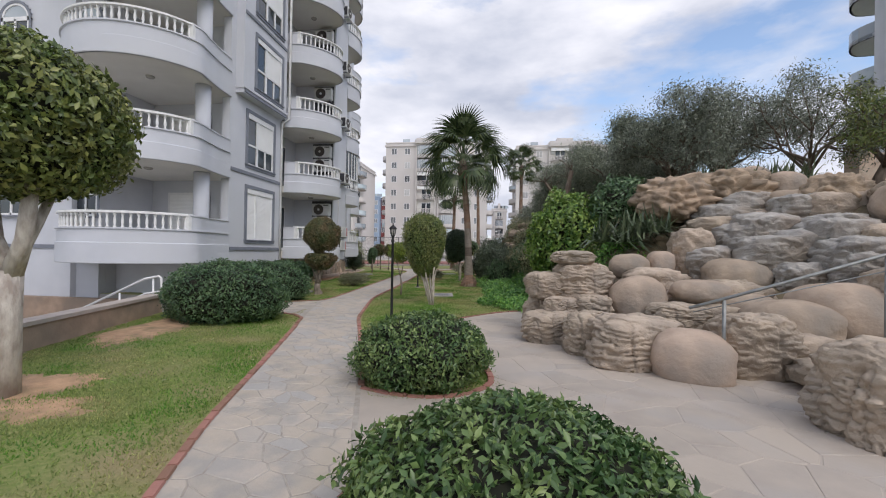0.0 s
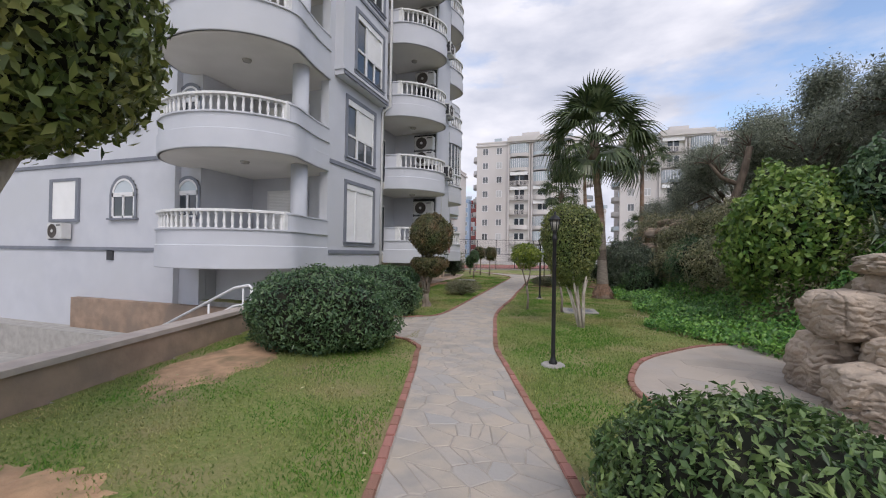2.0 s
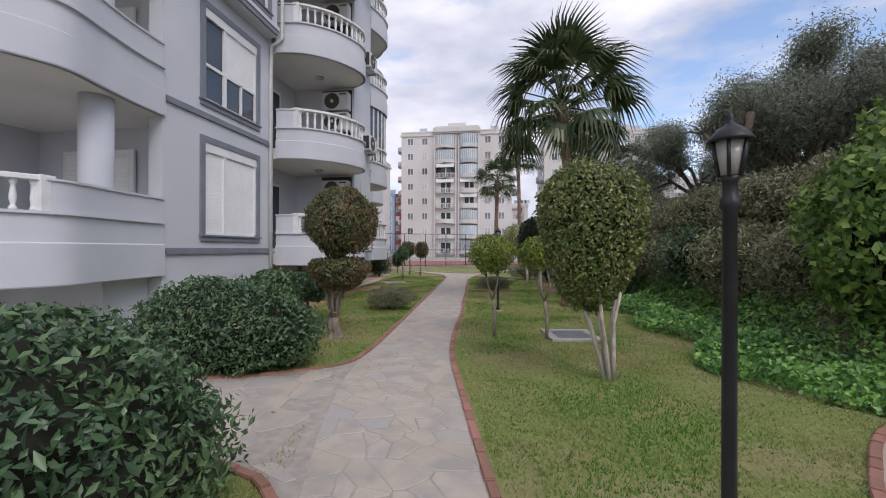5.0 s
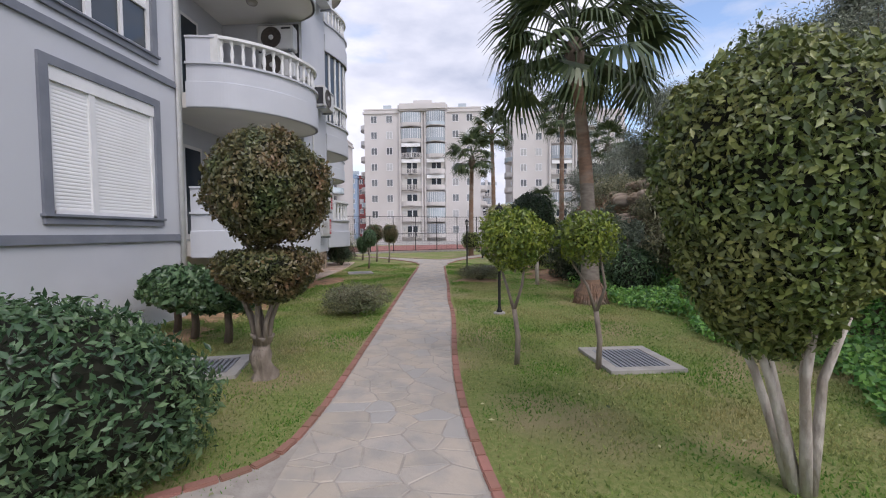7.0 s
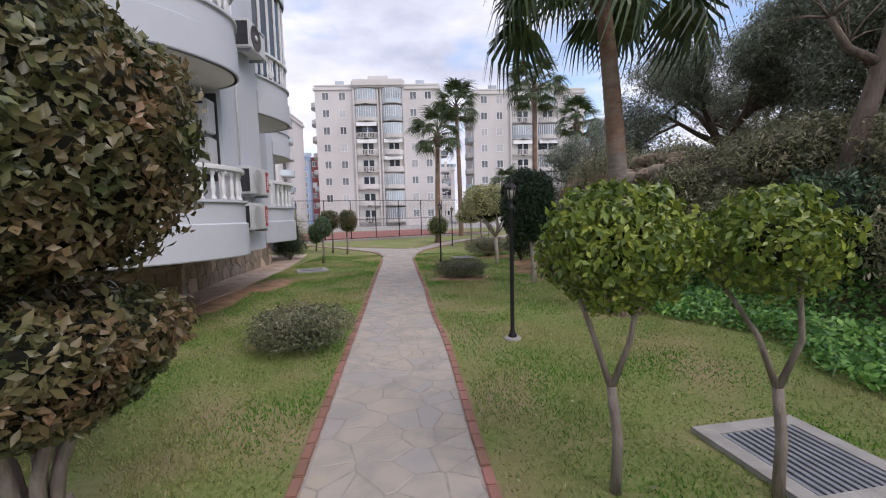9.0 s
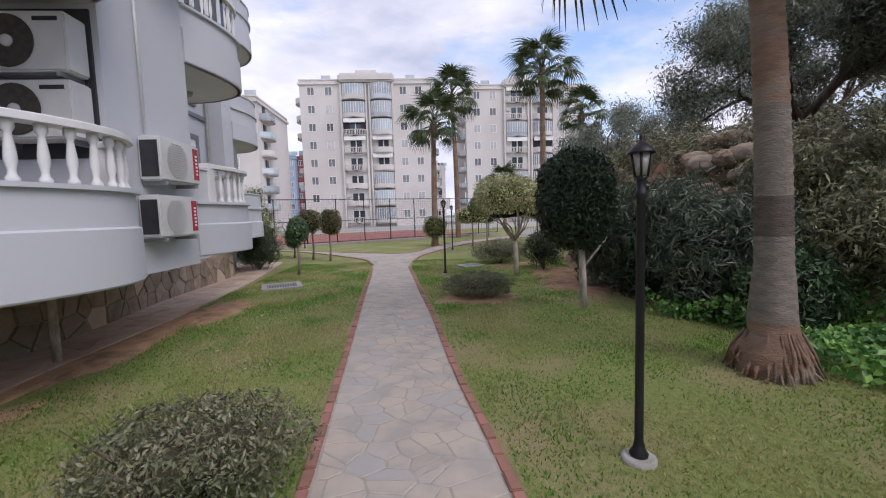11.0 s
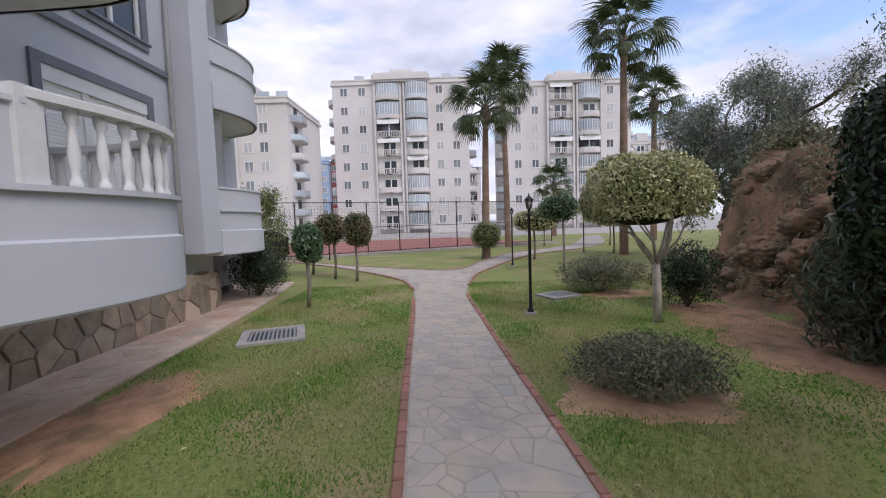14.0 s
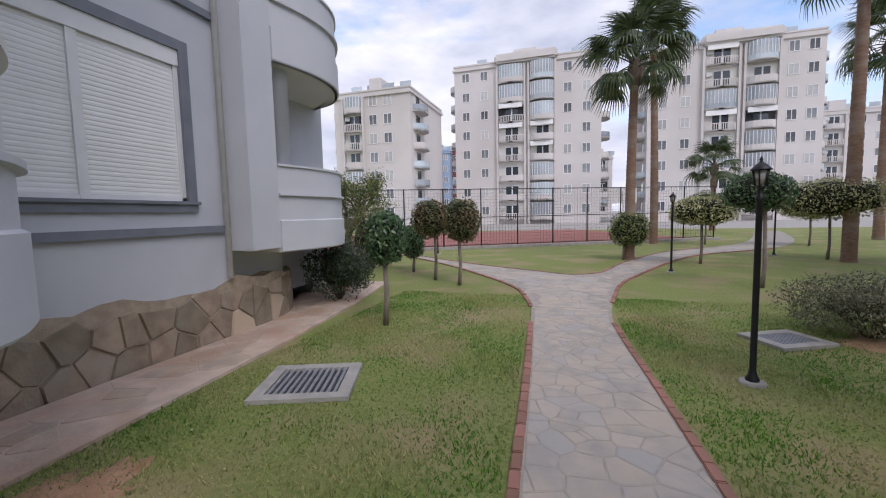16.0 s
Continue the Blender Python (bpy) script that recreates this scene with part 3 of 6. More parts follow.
def window(x, y0, y1, z0, z1, style, deep=0.06):
    """A window in a wall that faces +x: grey surround, white frame, shutters or panes."""
    # The near-black backing paints the unlit room behind the frame.
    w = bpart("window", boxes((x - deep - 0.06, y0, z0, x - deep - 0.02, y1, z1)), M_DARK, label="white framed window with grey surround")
    t = 0.13
    ring = pierced(bmesh.new(), x - 0.02, x + 0.045, [y0 - t, y0, y1, y1 + t], [z0 - t, z0, z1, z1 + t], {(1, 1)})
    part("surround", ring, M_TRIM, w, "grey moulded surround")
    part("sill", bevelled(x - 0.02, y0 - t - 0.03, z0 - 0.03, x + 0.08, y1 + t + 0.03, z0 + 0.012, 0.006), M_TRIM, w)
    ym = y0 + (y1 - y0) * 0.36
    fx = x - deep
    bm = boxes((fx, y0, z0, fx + 0.06, y0 + 0.06, z1), (fx, y1 - 0.06, z0, fx + 0.06, y1, z1), (fx, y0, z1 - 0.2, fx + 0.08, y1, z1), (fx, y0, z0, fx + 0.06, y1, z0 + 0.06), (fx, ym - 0.05, z0, fx + 0.065, ym + 0.05, z1))
    part("window_frame", bm, M_FRAME, w)
    bm = bmesh.new()
    if style == "shut":
        shutter(bm, fx + 0.03, y0 + 0.06, ym - 0.05, z0 + 0.06, z1 - 0.2)
        shutter(bm, fx + 0.03, ym + 0.05, y1 - 0.06, z0 + 0.06, z1 - 0.2)
        part("roller_shutter", bm, M_SHUT, w)
    else:
        zl = z0 + (z1 - z0) * 0.4
        shutter(bm, fx + 0.03, ym + 0.05, y1 - 0.06, zl, z1 - 0.2)
        part("roller_shutter", bm, M_SHUT, w)
        part("pane", boxes((fx + 0.01, y0 + 0.06, z0 + 0.06, fx + 0.02, ym - 0.05, z1 - 0.2)), M_GLASS, w)
        part("pane", boxes((fx + 0.01, ym + 0.05, z0 + 0.06, fx + 0.02, y1 - 0.06, zl)), M_GLASS, w)
        part("mullion", boxes((fx, y0 + 0.06, zl - 0.05, fx + 0.06, y1 - 0.06, zl + 0.02), (fx, (ym + y1) / 2 - 0.03, z0, fx + 0.06, (ym + y1) / 2 + 0.03, zl)), M_FRAME, w)
    return w


BAL_BM = lathe(bmesh.new(), [(0.046, 0), (0.046, 0.03), (0.03, 0.05), (0.026, 0.08), (0.042, 0.15), (0.04, 0.2), (0.027, 0.3), (0.024, 0.33), (0.035, 0.35), (0.044, 0.37), (0.044, 0.42)], 8)
BALUSTER = bpy.data.meshes.new("baluster")
BAL_BM.to_mesh(BALUSTER)
BAL_BM.free()
BALUSTER.materials.append(M_RAIL)


def balcony(line, closing, z, rail=(0.0, 1.0), spacing=0.2, low=0.0, lamp=None, label="", sill=0.945, rise=0.0):
    """A rounded balcony: slab, fascia with a groove, balusters with a handrail on part of its edge, solid parapet on the rest."""
    line = np.asarray(line)
    b = bpart("balcony", slab(bmesh.new(), np.r_[line, closing], z, z + 0.3), M_SOFFIT, label=label or "rounded white balcony with turned balusters")
    sec = [(0.02, z - low), (0.035, z - low + 0.02), (0.035, z + 0.5), (0.0, z + 0.52), (0.0, z + sill - 0.045), (0.05, z + sill - 0.04), (0.05, z + sill), (-0.2, z + sill), (-0.2, z + 0.2), (-0.04, z - low)]
    part("parapet", sweep(bmesh.new(), line, sec), M_WALL, b)
    s = np.r_[0, np.cumsum(np.linalg.norm(np.diff(line, axis=0), axis=1))]
    a0, a1 = rail[0] * s[-1], rail[1] * s[-1]
    nrm = normals(line)

    def at(q, off=-0.075):
        return tuple(np.interp(q, s, line[:, k] + off * nrm[:, k]) for k in range(2))

    for lo, hi in ((0, a0), (a1, s[-1])):
        if hi - lo > 0.15:
            sub = np.array([at(q, 0) for q in np.linspace(lo, hi, max(3, int((hi - lo) / 0.06)))])
            part("solid_parapet", sweep(bmesh.new(), sub, [(0.0, z + sill), (0.0, z + 1.36), (0.03, z + 1.37), (0.03, z + 1.405), (-0.2, z + 1.405), (-0.2, z + sill)]), M_WALL, b)
    if a1 - a0 > 0.4:
        sub = np.array([at(q, 0) for q in np.linspace(a0, a1, max(4, int((a1 - a0) / 0.06)))])
        part("handrail", sweep(bmesh.new(), sub, [(0.02, z + 1.365 + rise), (0.02, z + 1.42 + rise), (-0.01, z + 1.435 + rise), (-0.14, z + 1.435 + rise), (-0.17, z + 1.42 + rise), (-0.17, z + 1.365 + rise)]), M_RAIL, b)
        n = int((a1 - a0) / spacing)
        for k in range(n):
            o = link("baluster", BALUSTER, None, b)
            o.scale = (1, 1, (1.365 + rise - sill) / 0.42)
            o.location = (*at(a0 + (a1 - a0) * (k + 0.5) / n), z + sill)
        for q in (a0, a1):
            p = at(q)
            part("post", boxes((p[0] - 0.09, p[1] - 0.09, z + sill, p[0] + 0.09, p[1] + 0.09, z + 1.44 + rise)), M_RAIL, b)
    if lamp:
        part("ceiling_lamp", lathe(bmesh.new(), [(0.05, z - 0.075), (0.11, z - 0.06), (0.13, z - 0.02), (0.13, z + 0.004)], 16, lamp), M_LAMPGLASS, b)
    return b


def arc(cx, cy, rx, ry, a0, a1, n=28):
    return [(cx + rx * math.cos(radians(a)), cy + ry * math.sin(radians(a))) for a in np.linspace(a0, a1, n)]


line_a = smooth_line(arc(-7.05, 13.4, 2.28, 1.98, 186, 348, 12) + [(-4.93, 13.6), (-5.06, 14.3), (-5.12, 15.0)], 0.06)
line_b = smooth_line([(-5.0, 18.72), (-4.75, 18.74), (-4.2, 18.88), (-3.6, 19.35), (-3.22, 19.95), (-3.08, 20.5), (-3.2, 20.95), (-3.42, 21.2), (-3.72, 21.38)], 0.06)
line_c = smooth_line([(-3.72, 23.12), (-3.55, 23.65), (-3.46, 24.2), (-3.52, 24.65), (-3.8, 25.02), (-4.5, 25.35), (-5.9, 25.45)], 0.06)
line_d = smooth_line([(-5.62, 29.2), (-5.45, 29.9), (-5.46, 30.6), (-5.7, 31.2), (-6.15, 31.7), (-6.9, 32.0)], 0.06)
TOP = Z0 + STOREY * FLOORS
for k in range(FLOORS):
    z = Z0 + STOREY * k
    balcony(line_a, [(-5.3, 15.6), (-8.9, 15.6), (-8.9, 13.6)], z, (0.0, 0.72), low=0.1 if k == 0 else 0.0, lamp=(-6.65, 13.1))
    balcony(line_b, [(-5.9, 21.5), (-5.9, 18.72)], z, (0.14, 0.97), low=0.04 if k == 0 else 0.0, lamp=(-4.5, 20.4), sill=0.89)
    balcony(line_c, [(-6.08, 23.12)], z, (0.0 if k else 0.08, 0.86), low=0.0, lamp=(-4.5, 24.6), sill=0.87, rise=0.05)
    balcony(line_d, [(-6.75, 32.0), (-6.75, 29.2)], z, (0.86, 0.98) if k else (0.9, 1.0), label="rounded white balcony with a solid parapet")
    win = "shut" if k == 0 else "half"
    x_w = -5.15 if k < 2 else -4.82
    window(x_w, 16.1, 18.0, 1.95 + STOREY * k, 4.0 + STOREY * k, win)
    if k == 1:
        g = bpart("balcony_glazing", sweep(bmesh.new(), line_c, [(-0.06, z + 0.95), (-0.06, z + STOREY), (-0.09, z + STOREY), (-0.09, z + 0.95)]), M_GLASS, label="dark glazed balcony screen")
        for q in line_c[::5]:
            part("mullion", boxes((q[0] - 0.09, q[1] - 0.03, z + 0.95, q[0] - 0.03, q[1] + 0.03, z + STOREY)), M_FRAME, g)
    window(-6.08, 26.1, 27.96, 2.0 + STOREY * k, 3.95 + STOREY * k, win)
    # moulded bands between the storeys
    for a, b in ((15.05, 18.66),):
        bpart("band", boxes((x_w, a if k < 2 else 15.33, z + 0.32, x_w + 0.05, b if k < 2 else 18.42, z + 0.41), (x_w, a if k < 2 else 15.33, z + 0.41, x_w + 0.03, b if k < 2 else 18.42, z + 0.45)), M_TRIM)
    bpart("band", boxes((-6.08, 25.9, z + 0.36, -6.02, 28.52, z + 0.46)), M_TRIM)
    # balcony doors and things on the recess walls
    d = bpart("door", boxes((-8.0, 15.5, z + 0.34, -6.3, 15.56, z + 2.5)), M_FRAME, label="white balcony door with a closed shutter")
    bm = bmesh.new()
    shutter(bm, 0, 0, 1.5, 0, 2.0)
    s_ob = part("roller_shutter", bm, M_SHUT, d)
    s_ob.matrix_basis = Matrix.Translation((-7.9, 15.49, z + 0.4)) @ Matrix(((0, 1, 0, 0), (-1, 0, 0, 0), (0, 0, 1, 0), (0, 0, 0, 1)))
    d2 = bpart("door", boxes((-5.9, 19.1, z + 0.34, -5.84, 20.4, z + 2.5)), M_FRAME, label="glazed white balcony door")
    part("pane", boxes((-5.85, 19.18, z + 0.45, -5.83, 19.7, z + 2.42), (-5.85, 19.8, z + 0.45, -5.83, 20.32, z + 2.42)), M_GLASS, d2)
    bpart("column", lathe(bmesh.new(), [(0.24, z + 0.3), (0.24, z + STOREY)], 20, (-5.42, 13.95)), M_WALL)

h1 = [(16.1, 18.0, 1.95 + STOREY * k, 4.0 + STOREY * k) for k in range(FLOORS)]
bm = bmesh.new()
wall_x_plane(bm, -5.45, -5.15, 15.0, 18.72, -1.2, 7.45, h1[:2])
bpart("wall", bm, M_WALL)
bm = bmesh.new()
wall_x_plane(bm, -5.45, -4.82, 15.3, 18.45, 7.45, TOP, h1[2:])
box(bm, -5.45, 15.0, 7.45, -5.15, 15.3, TOP)
box(bm, -5.45, 18.45, 7.45, -5.15, 18.72, TOP)
box(bm, -5.2, 15.27, 7.62, -4.76, 18.48, 7.72)
bpart("wall", bm, M_WALL, label="projecting bay of white render")
h3 = [(26.1, 27.96, 2.0 + STOREY * k, 3.95 + STOREY * k) for k in range(FLOORS)]
bm = bmesh.new()
wall_x_plane(bm, -6.38, -6.08, 23.1, 28.6, 0.55, TOP, h3)
bpart("wall", bm, M_WALL)
bpart("wall", boxes((-5.9, 18.72, -1.0, -5.85, 21.6, TOP)), M_WALL)
bwalls((-5.9, 21.4, Z0 - 0.1, -3.72, 21.6, TOP), (-3.95, 21.6, Z0 - 0.1, -3.72, 23.14, TOP), (-5.85, 22.95, Z0 - 0.1, -3.95, 23.14, TOP))
bpart("pier", boxes((-6.95, 28.6, 1.3, -5.62, 29.2, TOP)), M_WALL)
bwalls((-7.05, 29.05, 0.3, -6.75, 32.2, TOP), (-22, 32.0, -0.5, -7.05, 32.2, TOP))
bpart("column", lathe(bmesh.new(), [(0.2, Z0), (0.2, TOP)], 18, (-5.9, 29.6)), M_WALL)
bwalls((-8.9, 15.6, 0.9, -5.44, 15.85, TOP), (-8.95, 13.7, 0.9, -8.75, 15.6, TOP), (-22, 13.25, -1.3, -9.6, 13.5, TOP), (-9.6, 13.45, -1.3, -8.75, 13.7, TOP))
bwalls((-8.93, 13.72, -1.3, -8.76, 14.3, Z0 + 0.05), (-8.75, 14.1, -1.3, -5.7, 14.3, Z0 + 0.05), (-5.7, 14.1, -1.3, -5.46, 15.0, Z0 + 0.05))
bpart("wall", boxes((-22.2, 13.25, -1.3, -22, 32, TOP)), M_WALL)
bpart("roof", boxes((-22.2, 13.3, TOP, -5.2, 32, TOP + 0.3)), M_CONC)
bpart("downpipe", tube(bmesh.new(), [(-5.08, 18.6, 0.2), (-5.08, 18.6, 7.3), (-4.75, 18.6, 7.5), (-4.75, 18.6, TOP)], [0.05] * 4, 10), M_RAIL)
bpart("downpipe", tube(bmesh.new(), [(-4.95, 21.9, -0.05), (-4.95, 21.9, 1.25)], [0.05] * 2, 10), M_LIME, label="pale drain pipe under the balcony")
bpart("downpipe", tube(bmesh.new(), [(-6.01, 28.54, 0.9), (-6.01, 28.54, TOP)], [0.04] * 2, 10), M_RAIL)

# stone foot of the building, with a wavy top
def wave_top(q):
    return 0.79 + 0.05 * math.sin(q * 2.6) + 0.05 * abs(math.sin(q * 2.3 + 1)) + 0.03 * math.sin(q * 7.1)


foot_line = smooth_line([(-5.8, 18.8), (-5.75, 21), (-5.72, 23), (-5.86, 24.5), (-6.05, 25.9), (-6.07, 28.6), (-6.12, 29.6), (-6.35, 30.3), (-6.85, 30.8)], 0.25)
foot_len = np.r_[0, np.cumsum(np.linalg.norm(np.diff(foot_line, axis=0), axis=1))]
foot_n = normals(foot_line)
bm = bmesh.new()
for i in range(len(foot_line) - 1):
    za, zb = wave_top(foot_len[i]), wave_top(foot_len[i + 1])
    (xa, ya), (xb, yb) = foot_line[i], foot_line[i + 1]
    v = [bm.verts.new(p) for p in ((xa, ya, -0.3), (xb, yb, -0.3), (xb, yb, zb), (xa, ya, za), (xa - 0.3, ya, -0.3), (xb - 0.3, yb, -0.3), (xb - 0.3, yb, zb), (xa - 0.3, ya, za))]
    for q in ((0, 1, 2, 3), (3, 2, 6, 7), (5, 4, 7, 6)):
        bm.faces.new([v[t] for t in q])
bmesh.ops.remove_doubles(bm, verts=bm.verts[:], dist=0.0005)
foot = bpart("stone_foot", bm, M_MORTAR, label="brown stone-clad foot with a wavy top edge")
bwalls((-6.1, 22.0, 0.6, -5.9, 23.1, Z0), (-7.2, 18.7, -0.5, -6.42, 30.3, 0.5), (-6.95, 28.6, 0.5, -6.35, 30.1, Z0 + 0.05))
for c, poly in cells(0, 0.0, float(foot_len[-1]), 1.05, 0.34, 0.4, 0.02):
    if c[1] > wave_top(c[0]) - 0.03:
        continue
    poly = np.array(poly)
    poly[:, 1] = np.minimum(poly[:, 1], [wave_top(q) for q in poly[:, 0]])
    bm = bmesh.new()

    def to_wall(p, out):
        x, y = (np.interp(p[0], foot_len, foot_line[:, k] + foot_n[:, k] * out) for k in range(2))
        return x, y, p[1]
    d = 0.02 + 0.02 * rng.uniform()
    cc = poly.mean(0)
    lo = [bm.verts.new(to_wall(p, 0.0)) for p in poly]
    hi = [bm.verts.new(to_wall(p + (cc - p) * 0.06, d)) for p in poly]
    for k in range(len(poly)):
        bm.faces.new((lo[k], lo[(k + 1) % len(poly)], hi[(k + 1) % len(poly)], hi[k]))
    bm.faces.new(hi)
    part("stone", bm, M_STONE, foot)

# arched windows and fittings of the south side
def arched_window(x, y, z, w=1.1, h=1.3):
    wn = bpart("window", boxes((x - w / 2, y - 0.02, z, x + w / 2, y + 0.02, z + h * 0.6)), M_GLASS, label="white arched window with a grey moulded surround")

    def arch(bm, r0, r1, ya, yb):
        pts0 = [(x - r0, z)] + [(x + r0 * math.cos(radians(a)), z + h * 0.6 + r0 * math.sin(radians(a))) for a in range(180, -1, -15)] + [(x + r0, z)]
        pts1 = [(x - r1, z)] + [(x + r1 * math.cos(radians(a)), z + h * 0.6 + r1 * math.sin(radians(a))) for a in range(180, -1, -15)] + [(x + r1, z)]
        for k in range(len(pts0) - 1):
            q = [bm.verts.new((p[0], yy, p[1])) for yy in (ya, yb) for p in (pts0[k], pts0[k + 1], pts1[k + 1], pts1[k])]
            for fc in ((0, 1, 2, 3), (2, 1, 5, 6), (0, 3, 7, 4), (3, 2, 6, 7)):
                bm.faces.new([q[t] for t in fc])
        return bm
    part("surround", arch(bmesh.new(), w / 2 + 0.1, w / 2, y - 0.06, y), M_TRIM, wn)
    part("window_frame", arch(bmesh.new(), w / 2, w / 2 - 0.07, y - 0.05, y), M_FRAME, wn)
    part("mullion", boxes((x - 0.035, y - 0.05, z, x + 0.035, y, z + h * 0.6), (x - w / 2, y - 0.05, z + h * 0.55, x + w / 2, y, z + h * 0.66), (x - w / 2, y - 0.05, z, x + w / 2, y, z + 0.07)), M_FRAME, wn)
    bm = bmesh.new()
    vs = [bm.verts.new((x + (w / 2) * math.cos(radians(a)), y - 0.022, z + h * 0.6 + (w / 2) * math.sin(radians(a)))) for a in range(0, 181, 15)]
    bm.faces.new(vs)
    part("fanlight", bm, M_GLAZE, wn)
    part("sill", boxes((x - w / 2 - 0.15, y - 0.12, z - 0.06, x + w / 2 + 0.15, y, z)), M_TRIM, wn)


for k in range(3):
    z = 2.62 + STOREY * k
    arched_window(-11.9, 13.25, z)
    arched_window(-9.25, 13.45, z, 0.9)
    w = bpart("window", boxes((-15.6, 13.2, z, -14.3, 13.25, z + 1.35)), M_SHUT, label="closed white roller shutter with grey surround")
    part("surround", boxes((-15.75, 13.17, z - 0.1, -15.6, 13.25, z + 1.45), (-14.3, 13.17, z - 0.1, -14.15, 13.25, z + 1.45), (-15.6, 13.17, z + 1.35, -14.3, 13.25, z + 1.45), (-15.6, 13.17, z - 0.1, -14.3, 13.25, z)), M_TRIM, w)
    bpart("band", boxes((-22, 13.2, Z0 + 0.3 + STOREY * k, -9.7, 13.25, Z0 + 0.42 + STOREY * k)), M_TRIM)
single("wall_plaque", boxes((-12.65, 13.2, 1.2, -12.35, 13.248, 1.55)), M_DARK, "small black wall plaque on the white facade", "plaque")


def air_conditioner(x, y, z, w=0.82, h=0.56, d=0.3, rz=0.0, label="white split air conditioner with a red label on the wall", red=True, facing=True):
    """Outdoor unit whose front looks along +x before it is turned."""
    a = thing("air_conditioner", (x, y, z), label, "air conditioner", "air conditioners", rz=rz)
    part("casing", bevelled(0, -w / 2, 0, d, w / 2, h, 0.02), M_AC, a)
    bm = bmesh.new()
    cy = -0.1
    for q in range(14):
        zz = h * 0.12 + q * h * 0.76 / 13
        half = math.sqrt(max(0.0, (h * 0.42) ** 2 - (zz - h / 2) ** 2))
        if half > 0.03:
            box(bm, d, cy - half, zz - 0.006, d + 0.012, cy + half, zz + 0.006)
    if red:
        part("grille", bm, M_AC, a)
    else:
        bm.free()
    if not red:
        fan = part("fan", lathe(bmesh.new(), [(h * 0.42, 0.0), (h * 0.44, 0.01), (h * 0.42, 0.014), (h * 0.40, 0.006), (h * 0.12, 0.006)], 28), M_RUST, a, "rusty dark round fan")
        fan.matrix_basis = pose(d + 0.001, cy, h / 2, 0, 90, 0)
        part("hub", lathe(bmesh.new(), [(h * 0.1, 0.004), (h * 0.1, 0.02), (h * 0.06, 0.026)], 16), M_AC, fan)
        part("badge", boxes((d + 0.001, w / 2 - 0.3, h * 0.83, d + 0.006, w / 2 - 0.06, h * 0.9)), M_ACD, a)
    part("side_panel", boxes((0.03, -w / 2 - 0.006, 0.05, d - 0.03, -w / 2, h - 0.06)), M_ACD, a, "dark finned side")
    if red:
        part("label", boxes((d + 0.001, w / 2 - 0.17, h * 0.12, d + 0.006, w / 2 - 0.04, h * 0.9)), M_RED, a, "red vertical label")
        for q in range(6):
            part("bar", boxes((d + 0.007, w / 2 - 0.125, h * (0.24 + 0.09 * q), d + 0.009, w / 2 - 0.075, h * (0.29 + 0.09 * q))), M_LIGHT, a)
    part("bracket", boxes((-0.02, -w / 2 + 0.08, -0.05, d, -w / 2 + 0.12, 0.0)), M_GRATE, a)
    part("bracket", boxes((-0.02, w / 2 - 0.12, -0.05, d, w / 2 - 0.08, 0.0)), M_GRATE, a)
    return a


air_conditioner(-3.7, 22.3, 2.3, 0.92, 0.56, 0.27)
air_conditioner(-3.7, 22.2, 1.58, 0.88, 0.54, 0.26)
for k in range(5):
    air_conditioner(-4.27, 21.36, Z0 + 2.14 + STOREY * k, 0.92, 0.6, rz=-90, label="white split air conditioner with a rusty fan on a balcony wall", red=False)
    if k < 2:
        air_conditioner(-4.27, 21.36, Z0 + 1.46 + STOREY * k, 0.92, 0.6, rz=-90, label="white split air conditioner with a rusty fan on a balcony wall", red=False)
    # Niche's darkness painted as a thin near-black sheet on the flat wall.
    bpart("niche_lining", boxes((-4.86, 21.37, Z0 + 1.3 + STOREY * k, -3.79, 21.398, Z0 + 2.9 + STOREY * k)), M_DARK, label="thin dark sheet for the niche's darkness behind the air conditioners")
    if k:
        air_conditioner(-3.65, 22.4, Z0 + 1.0 + STOREY * k, label="white split air conditioner on the outer wall", red=False)
air_conditioner(-14.9, 13.2, 1.9, rz=-90, label="white split air conditioner on the south wall", red=False)
air_conditioner(-14.9, 13.2, 4.95, rz=-90, label="white split air conditioner on the south wall", red=False)
single("wall_cable", tube(bmesh.new(), [(-3.69, 22.0, 2.9), (-3.69, 22.0, 6.0)], [0.018, 0.018], 6), M_RAIL, "thin pale cable duct on the white wall", "cable duct")


# ---- low wall, railing, lower court ----
lw = smooth_line([(wall_x(1.0), 1.0), (wall_x(6), 6.0), (wall_x(10.4), 10.4)], 0.3)
retaining = single("retaining_wall", sweep(bmesh.new(), lw, [(0.0, -0.3), (0.02, 0.0), (0.0, 0.38), (-0.24, 0.38), (-0.24, -1.3)]), M_GARDENWALL, "low brown stone garden wall beside the lawn", "wall", kind="structure")
single("wall_coping", sweep(bmesh.new(), lw, [(0.04, 0.383), (0.04, 0.45), (-0.28, 0.45), (-0.28, 0.383)]), M_COPING, "pale concrete coping on the low stone wall", "coping", kind="structure")
hr = thing("stair_railing", (-3.86, 10.54, 0), "white painted tubular stair railing", "railing")
part("handrail", tube(bmesh.new(), [(0.05, 0.0, 0.05), (0.0, 0, 0.84), (-0.06, 0, 0.88), (-0.5, 0.05, 0.8), (-3.2, 0.3, -0.35)], [0.03] * 5, 8), M_HANDRAIL, hr)
part("lower_bar", tube(bmesh.new(), [(0.0, 0, 0.5), (-0.5, 0.05, 0.42), (-3.2, 0.3, -0.75)], [0.022] * 3, 8), M_HANDRAIL, hr)
